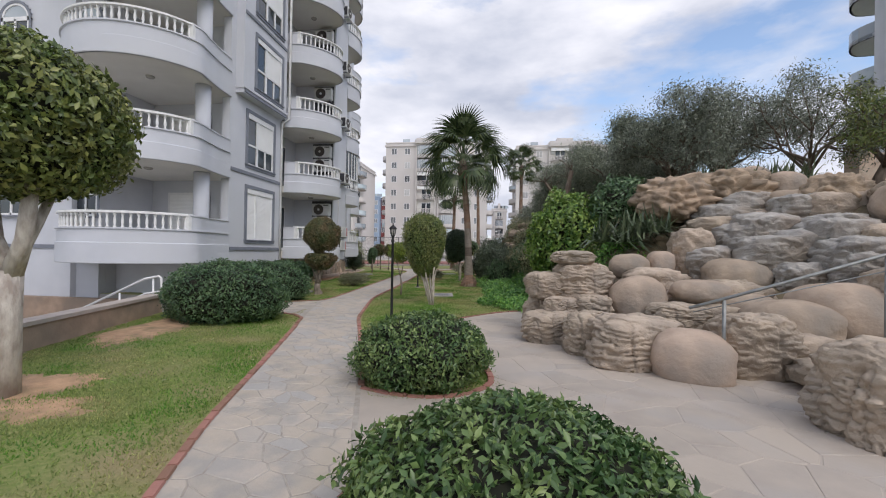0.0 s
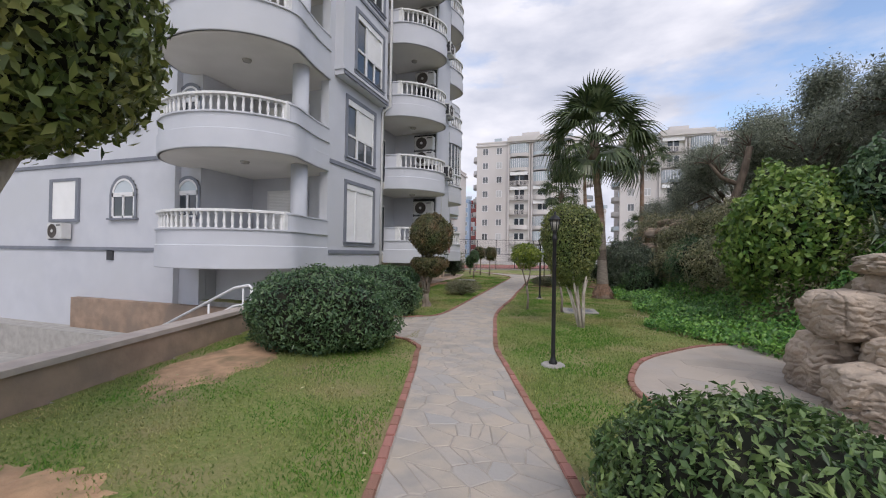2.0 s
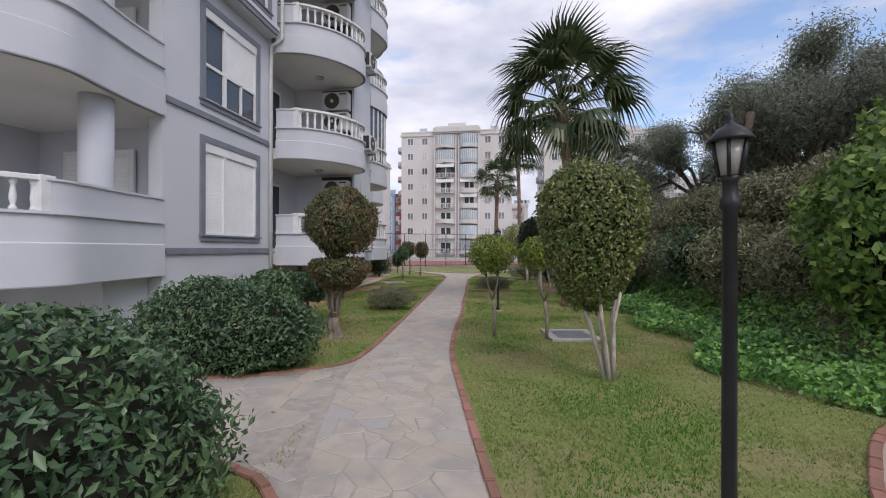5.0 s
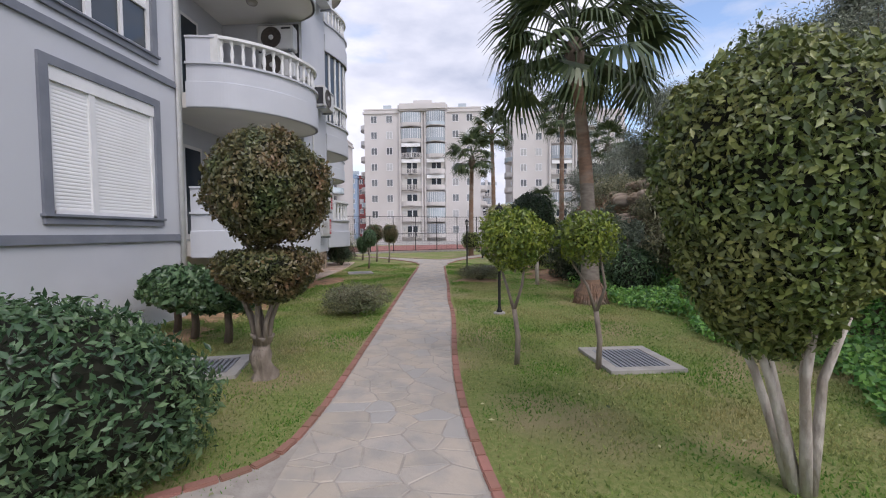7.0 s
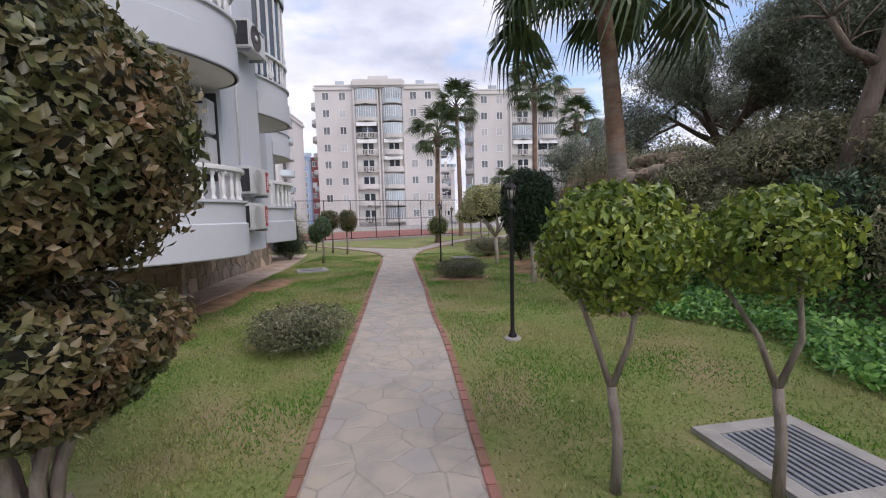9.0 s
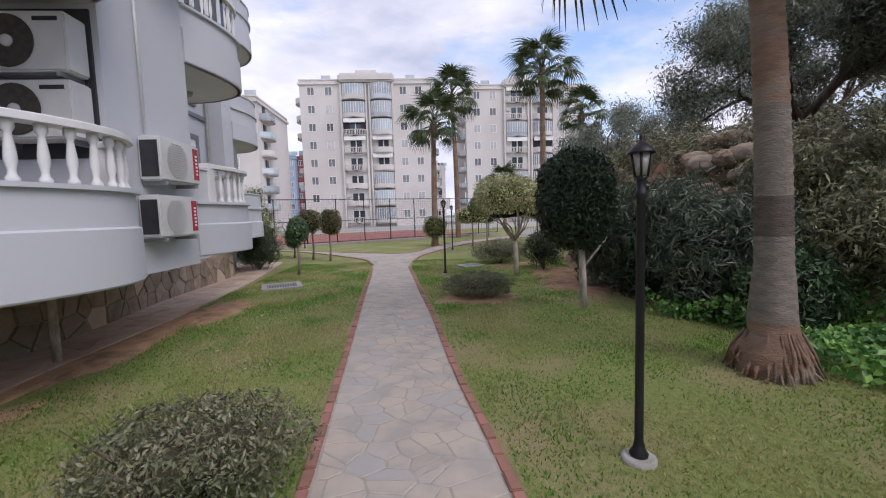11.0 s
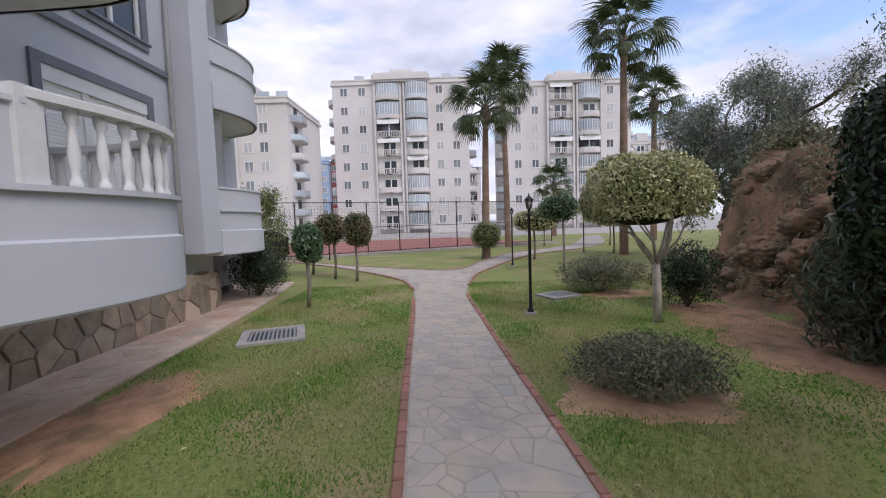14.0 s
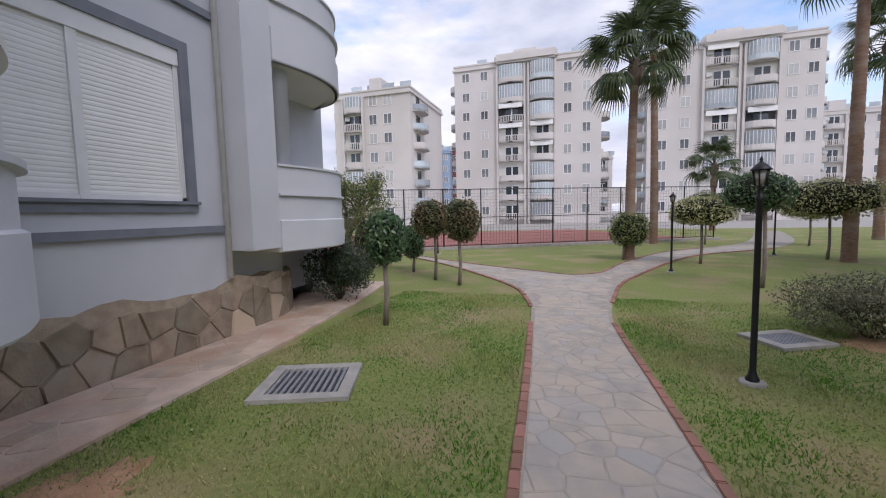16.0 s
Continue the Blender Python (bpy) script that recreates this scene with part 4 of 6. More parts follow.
for q in (0.25, 1.2, 2.4):
    part("post", tube(bmesh.new(), [(-q, 0.04, -1.15), (-q, 0.04, 0.84 - 0.42 * max(0, q - 0.2))], [0.022] * 2, 8), M_HANDRAIL, hr)
single("court_wall", boxes((-14, 12.95, -1.3, -5.6, 13.2, -0.1)), M_GARDENWALL, "brown stone wainscot at the foot of the lower court", "wall", kind="structure")
single("court_ledge", boxes((-16, 10.2, -1.3, -6.2, 10.6, -0.42)), M_CONC, "pale ledge in the sunken court", "ledge", kind="structure")

# strip of paving along the building
strip_poly = np.array([(-5.7, 18.9), (-4.85, 18.9), (-4.8, 21.5), (-4.78, 23.9), (-4.85, 26.0), (-5.05, 28.6), (-5.35, 31.0), (-5.8, 33.5), (-8, 33.5), (-6.8, 30.8), (-6.08, 29.6), (-6.03, 28.6), (-6.01, 25.9), (-5.75, 23.6)])
strip = single("building_pavement", slab(bmesh.new(), strip_poly, -0.05, 0.035), M_STRIP, "worn beige stone strip along the building", "paving", kind="structure")


def soil_patch(x, y, rx, ry, material=None, rz=0.0, z=0.006, label="bare brown soil patch in the lawn"):
    bm = bmesh.new()
    seed = float(rng.uniform(0, 99))
    c = bm.verts.new((0, 0, z + 0.02))
    ring = []
    n = 44
    for k in range(n):
        a = 2 * math.pi * k / n
        q = 1 + 0.45 * noise.noise(Vector((math.cos(a) * 1.6 + seed, math.sin(a) * 1.6, 0))) + 0.36 * noise.noise(Vector((math.cos(a) * 5 + seed, math.sin(a) * 5, 3)))
        ring.append((bm.verts.new((rx * q * 0.6 * math.cos(a), ry * q * 0.6 * math.sin(a), z + 0.012)), bm.verts.new((rx * q * math.cos(a), ry * q * math.sin(a), z - 0.01))))
    for k in range(n):
        a, b = ring[k], ring[(k + 1) % n]
        bm.faces.new((c, a[0], b[0]))
        bm.faces.new((a[0], a[1], b[1], b[0]))
    return single("soil_patch", bm, material or M_SOIL, label, "soil", "soil patches", "structure", (x, y, 0), rz)


soil_patch(-2.3, 8.6, 0.6, 1.5, rz=16)
soil_patch(-0.9, 5.2, 0.8, 0.6)
soil_patch(-0.2, 4.6, 0.7, 0.4)
soil_patch(4.6, 3.45, 1.12, 1.12, M_SOIL, z=0.026, label="round planting bed of bare soil")
soil_patch(-4.3, 24.5, 0.6, 1.3, M_REDPATCH, rz=-8, label="bare red earth patch beside the pavement")
soil_patch(-4.6, 22.3, 0.5, 1.6, M_REDPATCH, label="bare soil strip under the balconies")
soil_patch(-4.8, 19.6, 1.0, 1.6, M_SOIL, label="bare soil strip under the balconies")
soil_patch(0.95, 24.9, 0.85, 0.62, label="bare soil under a low shrub")
soil_patch(3.6, 25.9, 0.9, 1.3, M_REDPATCH, label="bare soil at the foot of the bank")
soil_patch(3.9, 27.9, 1.0, 1.2, M_REDPATCH, label="red earth at the foot of the bank")
soil_patch(3.0, 30.2, 0.9, 0.6, label="bare soil under shrubs")
soil_patch(-4.3, 16.9, 0.7, 0.8, label="bare soil under small shrubs")


# ---- garden lamps, drains ----
def garden_lamp(x, y, foot_r=0.12):
    e = thing("garden_lamp", (x, y, 0), "black metal garden lamp post with a lantern head", "lamp post", "garden lamps")
    part("footing", lathe(bmesh.new(), [(foot_r, -0.05), (foot_r, 0.02), (foot_r - 0.02, 0.035)], 20), M_CONC, e, "round concrete footing")
    part("post", lathe(bmesh.new(), [(0.06, 0.03), (0.064, 0.055), (0.042, 0.09), (0.03, 0.15), (0.028, 1.82), (0.04, 1.84), (0.038, 1.87), (0.028, 1.89), (0.028, 1.95), (0.045, 1.97)], 14), M_METAL, e)
    lan = part("lantern", lathe(bmesh.new(), [(0.042, 1.975), (0.066, 2.12), (0.06, 2.12), (0.036, 1.98)], 6), M_LAMPGLASS, e, "six-sided lantern with pale panes")
    for k in range(6):
        a = 2 * math.pi * k / 6
        bm = tube(bmesh.new(), [(0.044 * math.cos(a), 0.044 * math.sin(a), 1.97), (0.07 * math.cos(a), 0.07 * math.sin(a), 2.125)], [0.008, 0.008], 5)
        part("rod", bm, M_METAL, lan)
    part("cap", lathe(bmesh.new(), [(0.09, 2.12), (0.087, 2.133), (0.05, 2.175), (0.02, 2.195), (0.013, 2.21), (0.017, 2.225), (0.004, 2.255)], 12), M_METAL, e)
    return e


garden_lamp(2.28, 9.93, 0.17)
garden_lamp(1.2, 19.1)
garden_lamp(0.54, 28.46)
garden_lamp(1.5, 36.5)
garden_lamp(-6.9, 41.2)
garden_lamp(5.9, 41.5)


def drain(x, y, w, d, rz):
    e = thing("drain_cover", (x, y, 0), "concrete-framed metal drain grate set in the lawn", "drain", "drain covers", rz=rz)
    t = 0.13
    part("frame", boxes((-w / 2, -d / 2, -0.05, w / 2, -d / 2 + t, 0.045), (-w / 2, d / 2 - t, -0.05, w / 2, d / 2, 0.045), (-w / 2, -d / 2 + t, -0.05, -w / 2 + t, d / 2 - t, 0.045), (w / 2 - t, -d / 2 + t, -0.05, w / 2, d / 2 - t, 0.045)), M_CONC, e)
    # Near-black slab just under the bars paints the shade of a hollow.
    part("pit", boxes((-w / 2 + t, -d / 2 + t, -0.05, w / 2 - t, d / 2 - t, 0.008)), M_ACD, e)
    n = 11
    bar = bpy.data.meshes.new("bar")
    b2 = boxes((-0.016, -d / 2 + t, 0.01, 0.016, d / 2 - t, 0.04))
    b2.to_mesh(bar)
    b2.free()
    bar.materials.append(M_GRATE)
    for k in range(n):
        o = link("bar", bar, None, e)
        o.location = (-w / 2 + t + (w - 2 * t) * (k + 0.5) / n, 0, 0)
    return e


drain(2.6, 16.08, 0.92, 0.98, 7)
drain(-3.86, 27.35, 0.98, 0.92, 20)
drain(-2.68, 15.55, 0.95, 0.85, 15)
drain(1.5, 30.09, 0.8, 0.68, 26)


# ---- clipped trees and bushes ----
def stems(parent, pts_list, material, name="trunk"):
    for pts, r0, r1 in pts_list:
        n = len(pts)
        part(name, tube(bmesh.new(), pts, [r0 + (r1 - r0) * k / (n - 1) for k in range(n)], 9), material, parent)


def forked(h, spread, n, r, lean=(0, 0), base=0.12, twist=0.0):
    """Several bowed stems that rise from one foot."""
    out = []
    for k in range(n):
        a = 2 * math.pi * k / n + twist
        c, s = math.cos(a), math.sin(a)
        out.append(([(c * base * 0.4, s * base * 0.4, -0.05), (c * base + lean[0] * 0.3, s * base + lean[1] * 0.3, h * 0.3), (c * spread * 0.55 + lean[0] * 0.7, s * spread * 0.55 + lean[1] * 0.7, h * 0.65), (c * spread + lean[0], s * spread + lean[1], h)], r, r * 0.55))
    return out


def clipped_bush(x, y, rx, ry, h, n, size, leaf, label, sub=4):
    e = thing("bush", (x, y, 0), label, "bush", "clipped bushes")
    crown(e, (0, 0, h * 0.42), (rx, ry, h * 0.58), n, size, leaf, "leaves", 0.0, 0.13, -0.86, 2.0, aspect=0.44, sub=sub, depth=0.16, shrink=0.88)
    stems(e, forked(h * 0.3, 0.2, 3, 0.03), M_BARK, "stem")
    return e


clipped_bush(4.6, 3.4, 0.94, 0.92, 0.74, 17000, 0.066, L_FRESH, "clipped rounded evergreen bush in the planting bed")
clipped_bush(3.6, 6.3, 0.86, 0.84, 0.84, 13000, 0.06, L_FRESH, "clipped rounded evergreen bush on the lawn tip")
clipped_bush(-1.55, 9.75, 1.36, 1.05, 1.34, 19000, 0.068, L_DARK, "large clipped dark green bush beside the path")
clipped_bush(-2.55, 13.3, 1.32, 0.78, 1.24, 16000, 0.068, L_DARK, "large clipped dark green bush by the side path")

t = thing("tree", (-0.72, 4.91, 0), "clipped tree with a broad dense crown and pale forked trunk", "tree")
stems(t, [([(0, 0, -0.05), (0.0, 0, 0.9), (-0.02, 0.03, 1.35)], 0.13, 0.12), ([(-0.02, 0.03, 1.3), (-0.25, 0.05, 1.7), (-0.42, 0.1, 2.45)], 0.1, 0.06), ([(0.0, 0.03, 1.3), (0.2, 0.0, 1.7), (0.36, -0.05, 2.45)], 0.1, 0.06), ([(0, 0.05, 1.4), (0.05, 0.25, 1.9), (0.0, 0.5, 2.4)], 0.07, 0.04)], M_LIME)
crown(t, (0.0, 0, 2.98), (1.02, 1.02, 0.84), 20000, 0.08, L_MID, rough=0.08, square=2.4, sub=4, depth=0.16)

t = thing("tree", (2.66, 13.45, 0), "clipped tree with a tall egg-shaped crown on whitewashed stems", "tree")
stems(t, forked(1.15, 0.3, 6, 0.036, (-0.15, 0), 0.1, 0.4), M_LIME)
crown(t, (-0.24, -0.02, 1.82), (0.6, 0.6, 0.92), 27000, 0.05, L_MID, egg=0.28, rough=0.08, square=2.3, sub=4, depth=0.16)

t = thing("tree", (-1.8, 15.3, 0), "topiary tree of two stacked bronze-green balls", "tree")
bm = tube(bmesh.new(), [(0.03 * math.sin(k * 0.5), 0.02 * math.cos(k * 0.6), -0.06 + 0.045 * k) for k in range(14)], [0.1 + 0.07 * math.exp(-k * 0.8) + 0.012 * math.sin(k * 1.1) for k in range(14)], 18)
for v in bm.verts:
    v.co += Vector((v.co.x, v.co.y, 0)) * 0.55 * noise.noise(Vector((v.co.x * 16, v.co.y * 16, v.co.z * 4)))
part("trunk", bm, M_TWIG, t)
stems(t, [([(0.06 * math.cos(a), 0.06 * math.sin(a), 0.4), (0.11 * math.cos(a), 0.1 * math.sin(a), 0.68), (0.2 * math.cos(a + 0.3), 0.2 * math.sin(a + 0.3), 0.92), (0.32 * math.cos(a + 0.2), 0.32 * math.sin(a + 0.2), 1.2)], 0.034, 0.016) for a in (0.2, 1.1, 2.0, 2.9, 3.8, 4.7, 5.6)], M_TWIG, "branch")
stems(t, [([(0.03, 0, 1.2), (0.1 * math.cos(a), 0.1 * math.sin(a), 1.5), (0.3 * math.cos(a), 0.3 * math.sin(a), 1.85)], 0.04, 0.02) for a in (0.5, 2.1, 3.6, 5.0)], M_BARK, "branch")
crown(t, (0.14, -0.08, 1.2), (0.49, 0.48, 0.3), 9500, 0.05, L_BROWN, "lower_crown", 0.3, 0.1, square=2.6, sub=3)
crown(t, (0.2, -0.15, 2.16), (0.635, 0.62, 0.62), 18000, 0.05, L_BROWN, "upper_crown", 0.0, 0.1, sub=3, depth=0.18)

for x, y, cx, cy, cz, r, rz, leaf, n in ((1.16, 15.87, -0.05, -0.1, 1.58, 0.42, 0.37, L_YELLOW, 6500), (2.12, 15.75, -0.17, -0.05, 1.58, 0.37, 0.31, L_YELLOW, 3400)):
    t = thing("tree", (x, y, 0), "slender young tree with a rounded yellow-green crown", "tree", "young clipped trees")
    stems(t, [([(0, 0, -0.05), (0.02, 0.01, 0.35), (-0.03, 0, 0.7)], 0.035, 0.03), ([(-0.03, 0, 0.68), (-0.12, 0.05, 1.0), (-0.2 + cx, 0.1, 1.4)], 0.022, 0.012), ([(-0.03, 0, 0.68), (0.06, -0.05, 1.0), (0.15 + cx, -0.1, 1.4)], 0.022, 0.012)], M_TWIG)
    crown(t, (cx, cy, cz), (r, r, rz), n, 0.05, leaf, rough=0.24, depth=0.7, shrink=0.45, sub=2)

t = thing("tree", (2.74, 23.67, 0), "clipped tree with a dense dark rounded crown", "tree")
stems(t, [([(0, 0, -0.05), (-0.02, 0, 0.6), (-0.05, 0, 1.2)], 0.07, 0.055), ([(-0.04, 0, 0.7), (0.15, -0.05, 0.95), (0.4, -0.1, 1.3)], 0.025, 0.015)], M_LIME)
crown(t, (-0.17, -0.05, 1.97), (0.64, 0.64, 0.86), 15000, 0.066, L_VDARK, rough=0.08, square=2.7, sub=3)

t = thing("tree", (2.47, 27.6, 0), "clipped tree with a variegated cream-green umbrella crown", "tree")
stems(t, [([(0, 0, -0.05), (0.0, 0, 0.5), (-0.03, 0, 1.0)], 0.07, 0.06), ([(-0.03, 0, 0.95), (-0.3, 0.0, 1.3), (-0.55, 0.05, 1.8)], 0.04, 0.02), ([(-0.03, 0, 0.95), (0.15, 0.1, 1.3), (0.3, 0.2, 1.8)], 0.04, 0.02), ([(-0.03, 0, 0.95), (0.0, -0.3, 1.3), (-0.1, -0.6, 1.8)], 0.035, 0.02)], M_LIME)
stems(t, [([(-0.03, 0, 1.0), (0.28 * math.cos(a), 0.28 * math.sin(a), 1.35), (-0.2 + 0.62 * math.cos(a), 0.62 * math.sin(a), 1.75)], 0.026, 0.01) for a in (0.4, 1.3, 2.3, 3.2, 4.0, 4.9, 5.7)], M_LIME, "branch")
crown(t, (-0.25, -0.05, 2.06), (0.88, 0.88, 0.68), 17000, 0.06, L_VAR, rough=0.14, square=2.7, flat=-0.45, depth=0.45, shrink=0.66, sub=3)

for x, y, cs, leaf in ((-4.06, 29.66, ((0.05, 0, 1.42, 0.31, 0.4),), L_DARK), (-4.7, 34.15, ((-0.1, 0, 1.65, 0.5, 0.5),), L_BROWN), (-3.85, 33.5, ((0.1, 0, 1.6, 0.42, 0.52),), L_BROWN), (-5.9, 35.6, ((0, 0, 0.95, 0.35, 0.5),), L_DARK),
                       (2.82, 34.3, ((-0.12, 0.1, 2.1, 0.64, 0.42),), L_DARK), (2.8, 38.7, ((0, 0, 1.7, 0.9, 0.45),), L_VAR), (6.9, 40.3, ((0, 0, 2.0, 1.3, 0.65),), L_VAR), (5.2, 47.0, ((0, 0, 1.8, 0.9, 0.8),), L_MID), (9.0, 46, ((0, 0, 1.9, 1.2, 0.7),), L_VAR), (0.6, 39.6, ((0.2, 0, 1.1, 0.65, 0.6),), L_MID)):
    t = thing("tree", (x, y, 0), "small clipped garden tree with a rounded crown", "tree", "small clipped trees")
    stems(t, [([(0, 0, -0.05), (0.04, 0, 0.5), (0.0, 0.02, cs[0][2])], 0.05, 0.035)], M_TWIG)
    for cx, cy, cz, r, rz in cs:
        crown(t, (cx, cy, cz), (r, r, rz), int(5000 * max(0.6, r)), 0.075, leaf, rough=0.14, depth=0.35, sub=2, square=2.4)

for x, y, r, h, leaf, n, lab in ((-1.74, 19.0, 0.68, 0.58, L_SHRUB, 11000, "low open grey-green shrub in the lawn"), (0.98, 24.95, 0.72, 0.5, L_SHRUB, 11000, "low open grey-green shrub on bare soil"), (2.6, 30.5, 0.95, 0.8, L_SHRUB, 14000, "low grey-green shrub by the drain"),
                               (3.55, 28.6, 0.58, 1.2, L_VDARK, 6000, "rounded dark green shrub below the bank"), (-5.85, 31.2, 0.72, 1.25, L_VDARK, 8000, "rounded dark green shrub at the building corner"), (-6.5, 32.6, 0.6, 1.0, L_VDARK, 5000, "rounded dark green shrub at the building corner"),
                               (-7.5, 36.0, 1.2, 2.0, L_MID, 6000, "leafy shrub behind the building")):
    e = thing("shrub", (x, y, 0), lab, "shrub", "loose shrubs")
    crown(e, (0, 0, h * 0.55), (r, r * 0.9, h * 0.5), n, 0.042 if leaf is L_SHRUB else 0.06, leaf, "leaves", 0.0, 0.3, -0.85, depth=0.75, shrink=0.55, sub=2, aspect=0.4)
    for k in range(26):
        bm = bmesh.new()
        a = rng.uniform(0, 6.28)
        q = rng.uniform(0.4, 1.0) * r
        tube(bm, [(0, 0, -0.03), (q * 0.5 * math.cos(a), q * 0.5 * math.sin(a), h * 0.45), (q * math.cos(a), q * math.sin(a), h * rng.uniform(0.6, 1.15))], [0.012, 0.008, 0.003], 5)
        part("stem", bm, M_BARK, e)


for x, y, r in ((-3.8, 17.0, 0.55), (-3.1, 16.75, 0.5), (-4.35, 17.35, 0.5)):
    e = thing("shrub", (x, y, 0), "small glossy dark green shrub on a short trunk", "shrub", "short-trunked shrubs")
    stems(e, [([(0, 0, -0.05), (0.03, 0, 0.22), (0.0, 0.02, 0.5)], 0.065, 0.05)], M_BARK, "trunk")
    crown(e, (0, 0, 0.78), (r, r * 0.95, 0.34), 3600, 0.105, L_DARK, "leaves", 0.0, 0.22, -0.9, depth=0.45, shrink=0.7, sub=2, aspect=0.55)


# ---- palms ----
def fan_mesh():
    bm = bmesh.new()
    tube(bm, [(0, 0, 0), (0.5, 0, 0.08), (1.15, 0, 0.0)], [0.03, 0.022, 0.016], 5)
    for k in range(26):
        a = radians(-100 + 200 * k / 25)
        L = 1.05 * (0.75 + 0.25 * math.cos(a)) * rng.uniform(0.9, 1.1)
        d = Vector((math.cos(a), math.sin(a), 0))
        s = Vector((-math.sin(a), math.cos(a), 0))
        prev = None
        for q, (f, w) in enumerate(((0.0, 0.02), (0.4, 0.042), (0.72, 0.022), (1.0, 0.003))):
            p = Vector((1.15, 0, 0.0)) + d * L * f * (1 - 0.22 * f) + Vector((0, 0, 0.1 * f - 0.72 * f ** 3 + 0.03 * (k % 2)))
            row = [bm.verts.new(p + s * w), bm.verts.new(p - s * w)]
            if prev:
                bm.faces.new((prev[0], prev[1], row[1], row[0]))
            prev = row
    me = bpy.data.meshes.new("frond")
    bm.to_mesh(me)
    bm.free()
    me.materials.append(L_PALM)
    return me


FRONDS = [fan_mesh() for _ in range(3)]


def palm(x, y, z, h, r, n=38, size=1.0, boot=False, lean=(0.0, 0.0)):
    e = thing("palm_tree", (x, y, z), "tall fan palm with a slender ringed trunk", "palm tree", "fan palms")
    prof = [(r * 1.25, -0.3)]
    if boot:
        prof = [(r * 2.4, -0.2), (r * 2.25, 0.1), (r * 2.0, 0.28), (r * 1.5, 0.42), (r * 1.45, 0.55), (r * 1.25, 1.0)]
    m = 40
    for k in range(m + 1):
        zz = (1.1 if boot else 0.1) + (h - (1.1 if boot else 0.1)) * k / m
        rr = r * (1.15 - 0.35 * k / m)
        prof += [(rr * 1.03, zz), (rr * 0.97, zz + 0.5 * h / m)]
    bm = lathe(bmesh.new(), prof, 14)
    for v in bm.verts:
        q = max(0, v.co.z) / h
        v.co.x += lean[0] * q * q
        v.co.y += lean[1] * q * q
        if boot and v.co.z < 0.6:
            wob = 1 + 0.18 * noise.noise(v.co * 9)
            v.co.x *= wob
            v.co.y *= wob
    trunk = part("trunk", bm, M_PALM, e)
    if boot:
        # grey lower trunk with one dark ring, and a skirt of torn fibres at the foot
        trunk.data.materials.append(M_PALMLOW)
        trunk.data.materials.append(M_PALMBAND)
        for f in trunk.data.polygons:
            f.material_index = 2 if 1.45 < f.center.z < 1.85 else (1 if 0.6 < f.center.z < 2.75 else 0)
        for k in range(110):
            a = 2 * math.pi * k / 110 + rng.uniform(-0.05, 0.05)
            ra, rb, zt = r * rng.uniform(1.4, 2.1), r * rng.uniform(1.9, 3.0), rng.uniform(0.16, 0.5)
            a += rng.uniform(-0.3, 0.3)
            c, q = math.cos(a), math.sin(a)
            part("fibre", tube(bmesh.new(), [(ra * 0.8 * c, ra * 0.8 * q, zt), (ra * 1.15 * c, ra * 1.15 * q, zt * 0.55), (rb * c, rb * q, -0.02)], [0.012, float(rng.uniform(0.014, 0.03)), 0.008], 4), M_PALM, e)
    bm = lathe(bmesh.new(), [(r * 0.85, h - 0.5), (r * 1.5, h - 0.2), (r * 1.6, h + 0.1), (r * 0.8, h + 0.45)], 12)
    bmesh.ops.translate(bm, verts=bm.verts[:], vec=(lean[0], lean[1], 0))
    part("crown_shaft", bm, M_BARK, e)
    for k in range(n):
        el = 78 - 112 * (k + 0.5) / n + rng.uniform(-10, 10)
        az = k * 137.5 + rng.uniform(-15, 15)
        o = link("frond", FRONDS[k % 3], None, e)
        s = size * rng.uniform(0.85, 1.15)
        o.matrix_basis = Matrix.Translation((lean[0], lean[1], h + 0.15 + 0.3 * math.sin(radians(max(el, 0))))) @ pose(0, 0, 0, 0, -el, az) @ pose(0, 0, 0, rng.uniform(-20, 20), 0, 0) @ Matrix.Diagonal((s, s, s, 1))
    return e


palm(3.4, 20.42, 0.0, 5.6, 0.15, 40, 1.14, True, (-0.38, 0.05))
palm(0.82, 39.7, 0, 6.55, 0.16, 30, 0.95, False, (0.1, 0))
palm(2.95, 47.3, 0, 10.2, 0.18, 30, 1.1, False, (-0.2, 0))
palm(7.1, 39.6, 0, 9.3, 0.17, 30, 1.1)
palm(13.7, 50.0, 0.1, 9.3, 0.2, 30, 1.2)
palm(9.7, 61.5, 0, 4.9, 0.2, 28, 1.1)

# ---- rockery ----
ROCK_N = [0]


